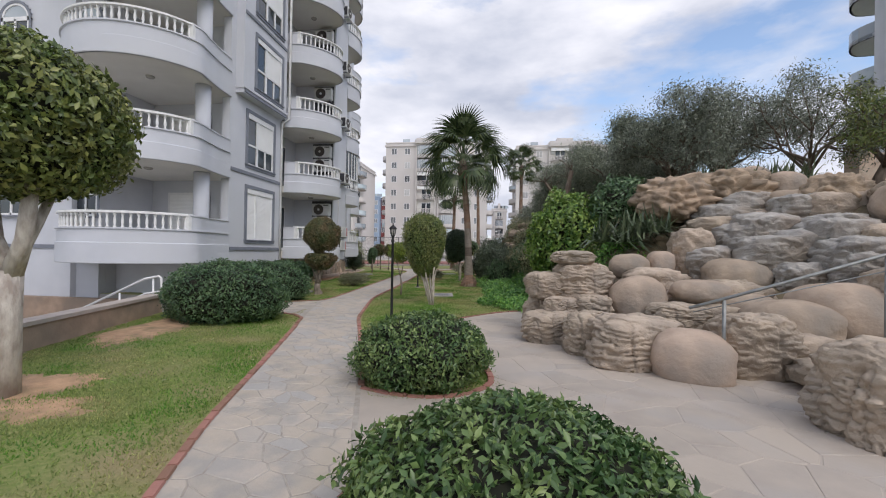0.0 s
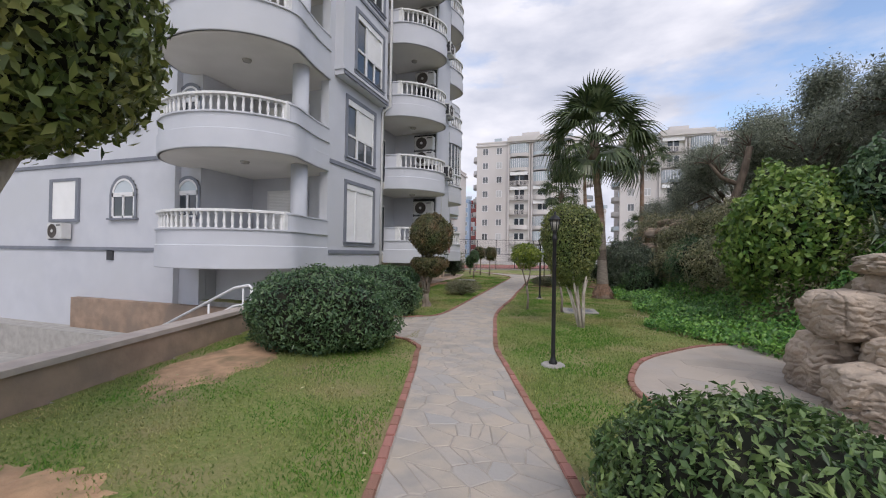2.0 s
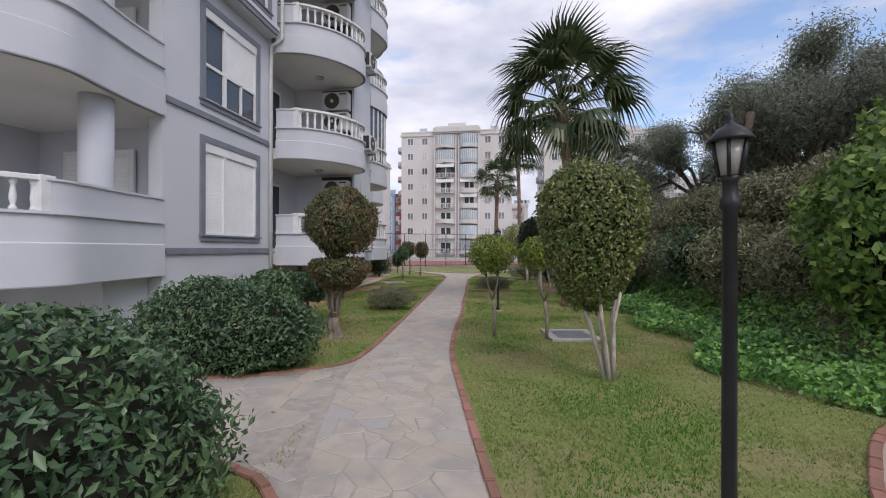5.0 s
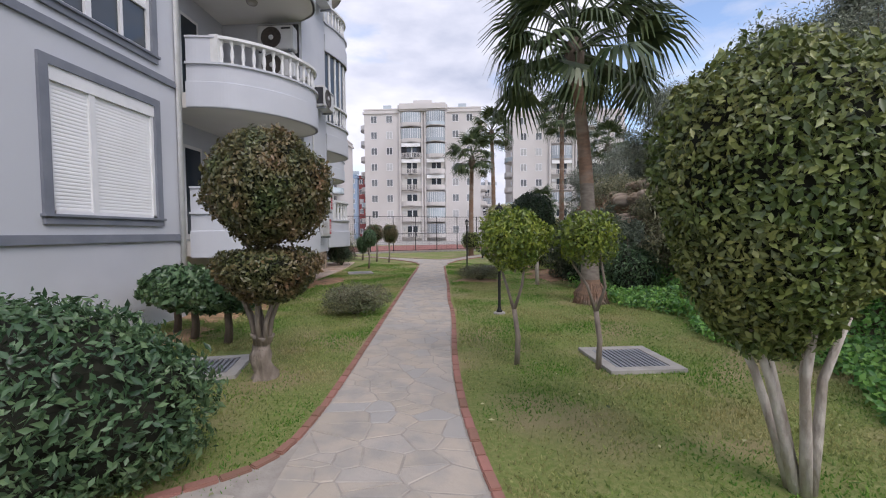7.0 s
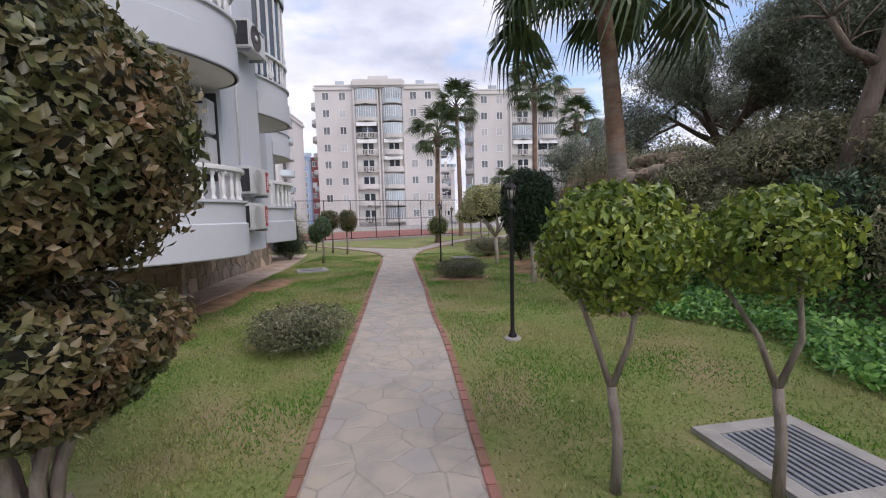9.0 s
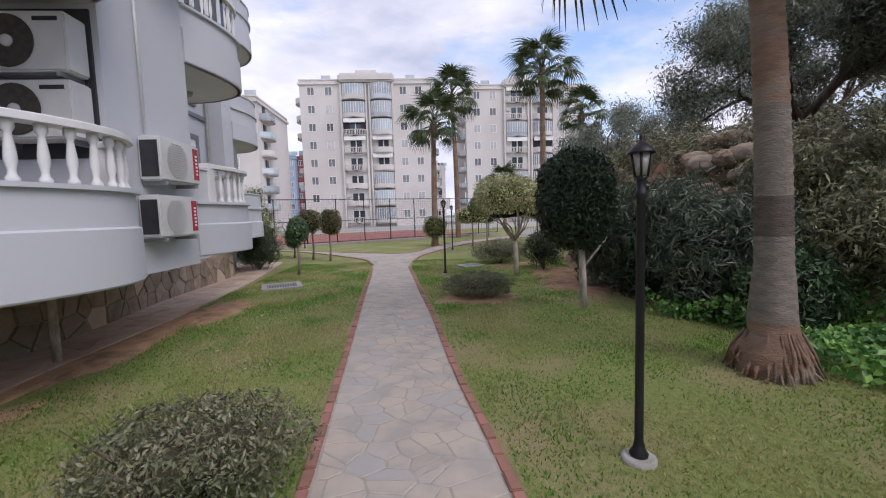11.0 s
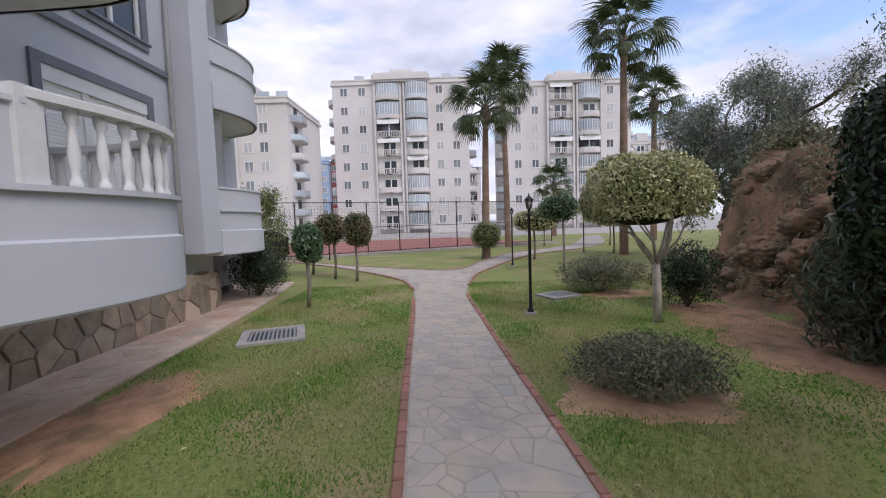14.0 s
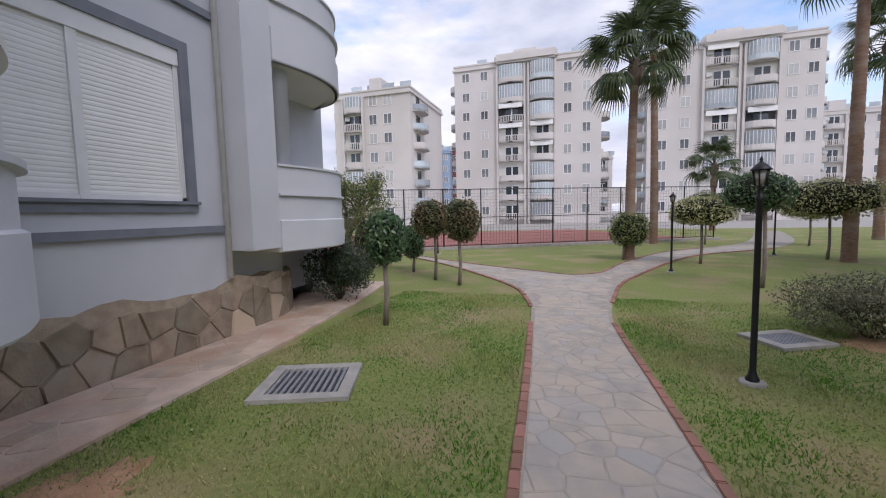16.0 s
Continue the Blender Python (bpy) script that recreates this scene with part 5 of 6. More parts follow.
def rock(x, y, z, rx, ry, rz, kind):
    """One stone of the rockery; layered stones have broken horizontal ledges."""
    ROCK_N[0] += 1
    seed = Vector((ROCK_N[0] * 3.7, ROCK_N[0] * 1.3, ROCK_N[0] * 2.1))
    bm = bmesh.new()
    bmesh.ops.create_icosphere(bm, subdivisions=6 if y < 10.1 and x < 8.3 and kind == "layered" else (5 if (kind in ("layered", "grey") and rz > 0.4) or (kind == "coarse" and rz > 0.4) else 4), radius=1)
    sq = {"layered": 3.6, "grey": 3.4, "round": 2.5, "coarse": 2.2, "earth": 2.2}[kind]
    for v in bm.verts:
        d = v.co.normalized()
        k = sum(abs(q) ** sq for q in d) ** (-1 / sq)
        p = d * k
        w = 1 + 0.1 * noise.noise(p * 1.3 + seed) + 0.04 * noise.noise(p * 4 + seed)
        if kind in ("layered", "grey"):
            zz = p.z * rz * 15 + 1.2 * noise.noise(p * 1.6 + seed) + 0.5 * noise.noise(p * 5 + seed)
            saw = zz - math.floor(zz)
            crack = math.exp(-(noise.noise(Vector((p.x * 1.5, p.y * 1.5, p.z * 0.35)) + seed) / 0.045) ** 2)
            ledge = 0.25 + 0.75 * min(1.0, max(0.0, 0.5 + 1.8 * noise.noise(p * 1.4 + seed * 2)))
            w *= 1 - 0.08 * crack + (0.17 if kind == "layered" else 0.13) * ledge * (min(1.0, saw * 3.5) * (1 - 0.45 * saw) - 0.5) * (1 - 0.6 * abs(p.z)) + 0.13 * noise.noise(Vector((p.x * 2.2, p.y * 2.2, math.floor(zz) * 3.1)) + seed)
        elif kind in ("coarse", "earth"):
            w *= 1 + (0.5 if kind == "earth" else 0.42) * (noise.turbulence(p * (2.2 if kind == "earth" else 3.0) + seed, 5, True) - 0.45)
        else:
            w *= 1 + 0.025 * noise.noise(p * 9 + seed)
        v.co = Vector((p.x * rx * w, p.y * ry * w, p.z * rz * (1 + 0.6 * (w - 1))))
    for f in bm.faces:
        f.smooth = True
    lab = {"layered": "beige rockery stone with layered broken ledges", "round": "smooth rounded beige rockery boulder", "grey": "grey stepped waterfall stone in the rockery", "coarse": "rough pitted brown rockery stone", "earth": "crumbling red-brown earth rock in the bank"}[kind]
    return single("rock", bm, {"grey": M_ROCKG, "coarse": M_ROCKC, "layered": M_ROCKL, "earth": M_REDROCK}.get(kind, M_ROCK), lab, "rock", "rockery stones", loc=(x, y, z), rz=float(rng.uniform(-12, 12)))


rock(5.58, 8.95, 0.20, 0.50, 0.42, 0.36, "layered")
rock(5.60, 10.00, 0.32, 0.42, 0.40, 0.40, "layered")
rock(5.55, 9.75, 0.98, 0.36, 0.36, 0.28, "layered")
rock(6.12, 9.75, 1.56, 0.42, 0.36, 0.14, "layered")
rock(5.85, 9.25, 0.58, 0.34, 0.30, 0.22, "layered")
rock(6.40, 9.15, 0.62, 0.32, 0.30, 0.24, "layered")
rock(6.09, 8.10, 0.26, 0.40, 0.35, 0.43, "layered")
rock(6.64, 7.60, 0.23, 0.67, 0.58, 0.48, "layered")
rock(7.17, 7.02, 0.20, 0.53, 0.46, 0.44, "round")
rock(8.11, 7.30, 0.31, 0.50, 0.43, 0.53, "layered")
rock(9.06, 8.00, 0.59, 0.62, 0.54, 0.40, "round")
rock(9.98, 8.30, 0.73, 0.76, 0.65, 0.52, "round")
rock(6.30, 9.85, 0.95, 0.52, 0.52, 0.52, "layered")
rock(7.24, 9.30, 0.77, 0.48, 0.42, 0.47, "round")
rock(7.66, 8.60, 0.54, 0.46, 0.40, 0.28, "layered")
rock(9.36, 10.00, 1.23, 0.60, 0.52, 0.37, "round")
rock(7.47, 10.50, 1.37, 0.42, 0.36, 0.29, "round")
rock(8.15, 10.60, 1.45, 0.28, 0.30, 0.29, "round")
rock(8.87, 10.80, 1.60, 0.42, 0.37, 0.65, "layered")
rock(8.30, 9.20, 0.97, 0.49, 0.42, 0.22, "round")
rock(9.74, 11.50, 2.02, 0.70, 0.61, 0.54, "layered")
rock(10.38, 11.20, 1.78, 0.63, 0.55, 0.54, "grey")
rock(10.93, 11.00, 1.66, 0.57, 0.49, 0.76, "grey")
rock(11.77, 10.50, 1.44, 0.91, 0.79, 0.62, "grey")
rock(12.15, 11.30, 2.95, 0.72, 0.62, 0.60, "coarse")
rock(13.11, 11.50, 2.75, 1.03, 0.89, 0.5, "layered")
rock(11.87, 12.50, 3.44, 0.45, 0.39, 0.38, "round")
rock(11.38, 13.00, 3.77, 0.43, 0.37, 0.29, "round")
rock(9.22, 12.60, 3.12, 0.98, 0.85, 0.60, "coarse")
rock(10.64, 12.80, 3.30, 1.07, 0.92, 0.61, "coarse")
rock(10.91, 11.80, 2.51, 0.54, 0.47, 0.29, "round")
rock(8.14, 5.30, 0.32, 0.54, 0.47, 0.55, "layered")
rock(8.87, 6.40, 0.21, 0.69, 0.59, 0.17, "layered")
rock(8.72, 7.20, 0.30, 0.32, 0.30, 0.29, "layered")
rock(9.58, 7.40, 0.23, 0.54, 0.47, 0.23, "layered")
rock(8.96, 8.90, 0.78, 0.43, 0.37, 0.21, "round")
rock(10.26, 9.60, 1.12, 0.44, 0.38, 0.42, "grey")
rock(12.38, 11.20, 2.24, 0.89, 0.77, 0.42, "grey")
rock(10.84, 8.00, 0.88, 0.65, 0.56, 0.66, "layered")
rock(7.80, 10.20, 0.82, 0.66, 0.57, 0.54, "layered")
rock(9.03, 9.60, 0.76, 0.48, 0.42, 0.43, "layered")

for k in range(70):
    x, y = float(rng.uniform(6.2, 13.5)), float(rng.uniform(7.4, 13.6))
    z = float(height(np.array([x]), np.array([y]))[0])
    if z < 0.25 or (x - 5.6) * 0.55 + (y - 8.6) * 0.8 < 1.2 or (y > 10.2 and x < 8.6):
        continue
    s = float(rng.uniform(0.4, 0.75))
    rock(x, y, z + 0.05, s, s * 0.9, s * float(rng.uniform(0.55, 0.85)), "grey" if 9 < x < 11.5 else ("layered" if k % 3 else "round"))
rail = thing("rockery_railing", (7.13, 7.0, 0), "thin galvanised handrail in front of the rockery", "railing")
part("handrail", tube(bmesh.new(), [(0, 0, 0.93), (1.0, -0.2, 1.3), (2.05, -0.4, 1.7), (3.2, -0.4, 2.0)], [0.022] * 4, 8), M_STEEL, rail)
part("lower_wire", tube(bmesh.new(), [(0.05, 0, 0.88), (2.05, -0.4, 1.5)], [0.008] * 2, 6), M_STEEL, rail)
part("post", tube(bmesh.new(), [(0.4, -0.08, 0.0), (0.4, -0.08, 1.06)], [0.024] * 2, 8), M_STEEL, rail)
part("post", tube(bmesh.new(), [(2.05, -0.4, 0.3), (2.05, -0.4, 1.7)], [0.024] * 2, 8), M_STEEL, rail)


# ---- bank planting ----
def on_bank(x, y):
    return float(height(np.array([x]), np.array([y]))[0])


def carpet(name, n, test, size, leaf, label, lift=0.12, aspect=0.6):
    """A sheet of small leaves laid over the ground where the test allows."""
    x, y = rng.uniform(3.4, 14, n * 4), rng.uniform(11, 36, n * 4)
    ok = test(x, y)
    x, y = x[ok][:n], y[ok][:n]
    clump = np.array([noise.noise(Vector((a * 1.1, b * 1.1, 5))) for a, b in zip(x, y)])
    z = height(x, y) + lift * rng.uniform(0.1, 1.0, len(x)) * (1.4 + 1.6 * clump)
    nrm = np.tile((-0.35, -0.25, 0.9), (len(x), 1))
    ob = link(name, leaf_mesh(name, np.stack([x, y, z], 1), nrm, size, aspect), leaf)
    return tagged(ob, label, "ground cover", kind="stuff")


def edge(y):
    return np.interp(y, BANK_Y, BANK_X)


carpet("ivy_ground_cover", 62000, lambda x, y: (y < 23) & (y > 11.0) & (x > np.maximum(np.minimum(edge(y), 5.4) - 1.0, 17.4 - y * 1.0) + 0.3 * np.sin(y * 2.1)) & (x < np.where(y < 13.8, 8.2, np.minimum(edge(y), 5.6) + 2.2)), 0.085, L_IVY, "bright green ivy ground cover at the foot of the bank", 0.2)
carpet("bank_creeper", 60000, lambda x, y: (y > 12.8) & (y < 28.0) & (x > edge(y) + np.where(y > 25, 0.3, 0.9)) & (x < edge(y) + 5), 0.1, L_DRY, "tangled grey-green creeper over the bank", 0.5, 0.35)
carpet("bank_weeds", 52000, lambda x, y: (y >= 25) & (y < 35) & (x > edge(y) + 0.2) & (x < edge(y) + 2.6) & (np.sin(x * 3.1 + 2 * np.sin(y * 1.7)) > -0.45), 0.1, L_DRY, "sparse weeds over the red earth bank", 0.25, 0.35)


def hedge(x, y, r, h, leaf, n, size, label, rough=0.28, aspect=0.5, lift=0.42):
    z = on_bank(x, y)
    e = thing("shrub", (x, y, z - 0.1), label, "shrub", "bank shrubs")
    crown(e, (0, 0, h * lift), (r, r * 0.92, h * 0.58), n, size, leaf, "leaves", 0.0, rough, -0.9, depth=0.5, shrink=0.6 if leaf is L_DRY else 0.72, sub=3, aspect=aspect)
    stems(e, forked(h * 0.5, r * 0.5, 5, 0.03), M_BARK, "stem")
    return e


hedge(6.9, 14.3, 1.3, 2.5, L_BRIGHT, 13000, 0.13, "large bright green leafy shrub on the bank", 0.22, 0.6)
hedge(8.2, 13.6, 0.9, 1.5, L_DARK, 5000, 0.12, "dark green leafy shrub above the rocks")
for x, y, r, h, leaf in ((6.9, 16.4, 0.95, 1.3, L_DRY), (6.7, 18.0, 1.1, 1.5, L_DRY), (6.5, 19.7, 1.05, 1.5, L_DARK), (7.9, 18.9, 1.3, 1.4, L_DRY), (8.2, 16.9, 1.2, 1.4, L_DRY), (6.2, 21.6, 0.95, 1.5, L_DRY), (7.6, 21.6, 1.2, 1.3, L_DRY), (6.4, 23.4, 0.8, 0.9, L_DRY),
                         (4.45, 24.4, 0.7, 1.5, L_VDARK), (4.7, 23.3, 0.7, 1.4, L_VDARK), (4.9, 21.9, 0.7, 1.3, L_DARK), (8.6, 22.5, 1.1, 1.2, L_DRY), (6.3, 27.4, 0.8, 0.7, L_DRY), (8.2, 26.4, 0.9, 0.9, L_DRY), (7.4, 28.3, 0.7, 0.8, L_DRY), (6.6, 30.0, 0.7, 0.8, L_DRY)):
    hedge(x, y, r, h, leaf, int(6000 * r), 0.1, "dense dark tangled shrub on the bank" if leaf is not L_DRY else "tangled grey-green shrub on the bank", 0.35, 0.35)

for x, y, h in ((4.35, 24.6, 2.5), (4.75, 23.9, 2.4), (4.2, 25.7, 2.0), (4.5, 22.9, 2.1), (5.0, 22.6, 2.0)):
    e = thing("shrub", (x, y, on_bank(x, y) - 0.1), "tall dark shrub with long narrow leaves below the bank", "shrub", "narrow-leaved shrubs")
    stems(e, forked(h * 0.75, 0.5, 7, 0.025), M_BARK, "stem")
    crown(e, (0, 0, h * 0.52), (0.75, 0.72, h * 0.48), 4600, 0.2, L_OLEANDER, "leaves", 0.0, 0.35, -0.9, depth=0.8, shrink=0.45, sub=2, aspect=0.16)

# loose stones along the top of the bank
for k in range(64):
    x, y = 5.5 + 0.036 * k + float(rng.uniform(-0.25, 0.25)), 24.3 + 0.5 * math.sin(k * 1.3) + float(rng.uniform(0, 0.5))
    q = float(rng.uniform(0.12, 0.27))
    rock(x, y, on_bank(x, y) + 0.05 + 0.13 * (k % 3), q * 1.25, q, q * 0.75, "coarse" if k % 2 else "round")

# broken face of the earth bank
for k in range(30):
    y = 25.6 + 0.19 * k + float(rng.uniform(-0.15, 0.15))
    x = float(edge(y)) + float(rng.uniform(0.3, 1.2))
    q = float(rng.uniform(0.1, 0.27))
    rock(x, y, on_bank(x, y) - 0.12, q * 1.3, q * 1.6, q, "earth")

# spiky rosettes among the rocks
for x, y, z, r in ((7.5, 11.7, 1.95, 1.0), (8.3, 11.8, 2.2, 0.9), (10.7, 13.6, 3.6, 0.9), (12.4, 13.2, 3.7, 0.9), (11.6, 13.0, 3.6, 0.8), (5.6, 27.6, 0.9, 0.6), (5.4, 25.0, 1.2, 0.7)):
    e = thing("spiky_plant", (x, y, z), "spiky green rosette plant among the rocks", "plant", "spiky plants")
    bm = bmesh.new()
    for k in range(170):
        a, el = rng.uniform(0, 6.28), rng.uniform(0.1, 1.4)
        o = Vector((rng.uniform(-0.5, 0.5) * r, rng.uniform(-0.4, 0.4) * r, 0))
        L = r * rng.uniform(0.6, 1.0)
        d = Vector((math.cos(a) * math.cos(el), math.sin(a) * math.cos(el), math.sin(el)))
        s = Vector((-math.sin(a), math.cos(a), 0))
        prev = None
        for f, w in ((0, 0.03), (0.5, 0.024), (1.0, 0.003)):
            p = o + d * L * f - Vector((0, 0, 0.55 * L * f * f * math.cos(el)))
            row = [bm.verts.new(p + s * w), bm.verts.new(p - s * w)]
            if prev:
                bm.faces.new((prev[0], prev[1], row[1], row[0]))
            prev = row
    part("leaves", bm, L_ALOE, e)


# ---- loose trees ----
def branchy(parent, base, top, spread, n, r, material=M_BARK, depth=3):
    """A trunk that parts into limbs and twigs, as one mesh; gives back the tips."""
    bm = bmesh.new()
    tips = []
    base, top = Vector(base), Vector(top)
    mid = base.lerp(top, 0.5) + Vector((rng.uniform(-0.15, 0.15), rng.uniform(-0.15, 0.15), 0)) * spread
    tube(bm, [base, mid, top], [r, r * 0.8, r * 0.6], 8)

    def grow(p, d, L, rad, lvl):
        q = p + d * L
        m = p.lerp(q, 0.5) + Vector(rng.normal(0, 0.06, 3)) * L
        tube(bm, [p, m, q], [rad, rad * 0.75, rad * 0.45], 5)
        tips.append(q)
        if lvl:
            for _ in range(3):
                nd = (d + Vector(rng.normal(0, 0.55, 3)) + Vector((0, 0, 0.12))).normalized()
                grow(p.lerp(q, rng.uniform(0.55, 1.0)), nd, L * rng.uniform(0.5, 0.75), rad * 0.5, lvl - 1)
    for k in range(n):
        a = 6.28 * k / n + rng.uniform(-0.4, 0.4)
        grow(mid.lerp(top, rng.uniform(0.3, 1.0)), Vector((math.cos(a) * 0.8, math.sin(a) * 0.8, rng.uniform(0.35, 1.0))).normalized(), spread * rng.uniform(0.45, 0.7), r * 0.5, depth - 1)
    return tips, part("trunk", bm, material, parent)


def loose_tree(x, y, h, spread, n, size, leaf, label, per=1.0, aspect=0.3, low=0.35, trunk=0.14):
    """A tree with limbs and clumps of small leaves round the ends of its twigs."""
    z = on_bank(x, y)
    e = thing("tree", (x, y, z - 0.15), label, "tree", "loose trees")
    tips, wood = branchy(e, (0, 0, 0), (rng.uniform(-0.3, 0.3), rng.uniform(-0.3, 0.3), h * low), spread, 8, trunk)
    m = int(n / len(tips))
    tp = np.array(tips)
    sz = 0.93 * h / max(np.percentile(tp[:, 2], 97), 0.1)
    sxy = spread / (np.percentile(np.abs(tp[:, :2]), 97) + 1e-6)
    tp = np.clip(tp * (sxy, sxy, sz), (-spread, -spread, 0), (spread, spread, h * 0.95))
    for v in wood.data.vertices:
        v.co = (max(-spread, min(spread, v.co.x * sxy)), max(-spread, min(spread, v.co.y * sxy)), min(h * 0.95, v.co.z * sz))
    pos = np.repeat(tp, m, axis=0)
    off = rng.normal(0, 1, pos.shape) * spread * 0.11 * per
    off[:, 2] *= 0.85
    ob = link("crown", leaf_mesh("crown", pos + off, off / (np.linalg.norm(off, axis=1)[:, None] + 1e-6) + np.array((0, 0, 0.4)), size, aspect), leaf, e)
    return e


OLIVE = "olive tree with a grey-green crown on the bank"
loose_tree(10.9, 16.6, 4.3, 2.0, 28000, 0.105, L_OLIVE, OLIVE, low=0.25)
loose_tree(12.8, 18.4, 5.2, 2.3, 32000, 0.11, L_OLIVE, OLIVE, low=0.25)
loose_tree(9.9, 21.2, 3.7, 2.1, 40000, 0.105, L_SHADE, OLIVE, low=0.15)
loose_tree(13.9, 15.0, 4.2, 1.9, 9000, 0.1, L_OLIVE, "thin twiggy tree with few leaves on the bank", 1.3, low=0.3, trunk=0.08)
loose_tree(15.2, 13.6, 3.6, 1.6, 6000, 0.13, L_MID, "small leafy tree at the top of the bank")
loose_tree(9.6, 26.4, 4.5, 2.3, 62000, 0.11, L_SHADE, OLIVE, low=0.15)
loose_tree(11.2, 23.6, 5.5, 2.8, 80000, 0.12, L_SHADE, "dark olive tree at the top of the bank", low=0.25)
loose_tree(10.8, 37.5, 6.2, 2.0, 16000, 0.14, L_OLIVE, "tall grey-green tree beyond the bank", low=0.3)
loose_tree(8.5, 34.2, 6.9, 2.3, 42000, 0.11, L_OLIVE, OLIVE, low=0.18)
loose_tree(14.5, 30.5, 4.6, 2.4, 10000, 0.14, L_OLIVE, "grey-green tree at the top of the bank", low=0.3)
loose_tree(-9.0, 37.5, 3.6, 1.6, 6000, 0.14, L_MID, "small leafy tree behind the building")
dead = thing("tree", (7.6, 20.2, on_bank(7.6, 20.2) - 0.2), "pruned tree with a bare leaning trunk and short twigs", "tree")
part("trunk", tube(bmesh.new(), [(-0.5, 0, 0), (-0.2, 0, 1.0), (0.25, 0.0, 2.6), (0.4, 0, 3.4)], [0.17, 0.15, 0.12, 0.1], 9), M_BARK, dead)
bm = bmesh.new()
tube(bm, [(0.1, 0, 2.1), (-0.4, 0.1, 2.4), (-0.75, 0.1, 2.9)], [0.09, 0.07, 0.05], 7)
tube(bm, [(-0.3, 0, 0.6), (0.5, 0.2, 0.7), (1.1, 0.4, 1.0)], [0.13, 0.11, 0.08], 7)
for k in range(26):
    p = Vector(((-0.75, 0.1, 2.9), (0.4, 0, 3.4), (-0.4, 0.1, 2.5), (0.3, 0, 3.0))[k % 4])
    d = Vector((rng.normal(0, 0.6), rng.normal(0, 0.5), rng.uniform(0.1, 1))).normalized()
    tube(bm, [p, p + d * 0.3 + Vector((0, 0, 0.05)), p + d * rng.uniform(0.5, 0.8)], [0.022, 0.014, 0.006], 5)
part("branch", bm, M_BARK, dead)


# ---- court and fence ----
single("sports_court", slab(bmesh.new(), [(-14.0, 39.8), (6.4, 50.6), (-1.0, 66), (-23.5, 56)], -0.05, 0.04), M_COURT, "red surfaced sports court behind the fence", "court", kind="structure")
single("court_kerb", slab(bmesh.new(), [(-14.3, 39.4), (6.9, 50.3), (6.8, 50.55), (-14.45, 39.65)], -0.05, 0.14), M_CONC, "pale kerb along the court fence", "kerb", kind="structure")
fence = thing("court_fence", (-14.2, 39.75, 0.14), "tall dark metal mesh fence round the sports court", "fence", rz=math.degrees(math.atan2(10.75, 20.8)))
FL, FH = 23.4, 2.9
post_me = bpy.data.meshes.new("post")
b2 = lathe(bmesh.new(), [(0.035, -0.1), (0.035, FH)], 8)
b2.to_mesh(post_me)
b2.free()
post_me.materials.append(M_METAL)
for k in range(13):
    link("post", post_me, None, fence).location = (FL * k / 12, 0, 0)
for z in (0.05, FH / 2, FH - 0.03):
    part("rail", tube(bmesh.new(), [(0, 0, z), (FL, 0, z)], [0.02, 0.02], 6), M_METAL, fence)
bm = bmesh.new()
for k in range(int(FL / 0.16)):
    q = k * 0.16
    box(bm, q - 0.003, -0.003, 0.05, q + 0.003, 0.003, FH - 0.03)
for k in range(18):
    z = 0.1 + k * 0.16
    box(bm, 0, -0.003, z - 0.003, FL, 0.003, z + 0.003)
part("mesh", bm, M_METAL, fence)
single("court_back_board", boxes((-0.9, -0.04, 2.2, 0.9, 0.04, 3.2), (-0.05, 0.04, 0, 0.05, 0.14, 2.9)), M_RAIL, "white hoop board on a post at the court", "hoop board", loc=(2.0, 52.2, 0.03), rz=200)


# ---- far buildings ----
def far_window_mesh(name, w, h):
    bm = boxes((-w / 2, -0.06, -h / 2, -w / 2 + 0.09, 0.03, h / 2), (w / 2 - 0.09, -0.06, -h / 2, w / 2, 0.03, h / 2), (-w / 2, -0.06, h / 2 - 0.09, w / 2, 0.03, h / 2), (-w / 2, -0.06, -h / 2, w / 2, 0.03, -h / 2 + 0.09), (-0.04, -0.05, -h / 2, 0.04, 0.03, h / 2))
    me = bpy.data.meshes.new(name)
    bm.to_mesh(me)
    bm.free()
    me.materials.append(M_FRAME)
    return me


def far_mesh(name, bm, material):
    me = bpy.data.meshes.new(name)
    bm.to_mesh(me)
    bm.free()
    me.materials.append(material)
    return me


FW = far_window_mesh("window", 1.25, 1.45)
FP = far_mesh("pane", boxes((-0.55, -0.02, -0.65, 0.55, 0.02, 0.65)), M_GLASSFAR)
FP2 = far_mesh("pane", boxes((-0.55, -0.02, -0.65, 0.55, 0.02, 0.65)), M_BLIND)


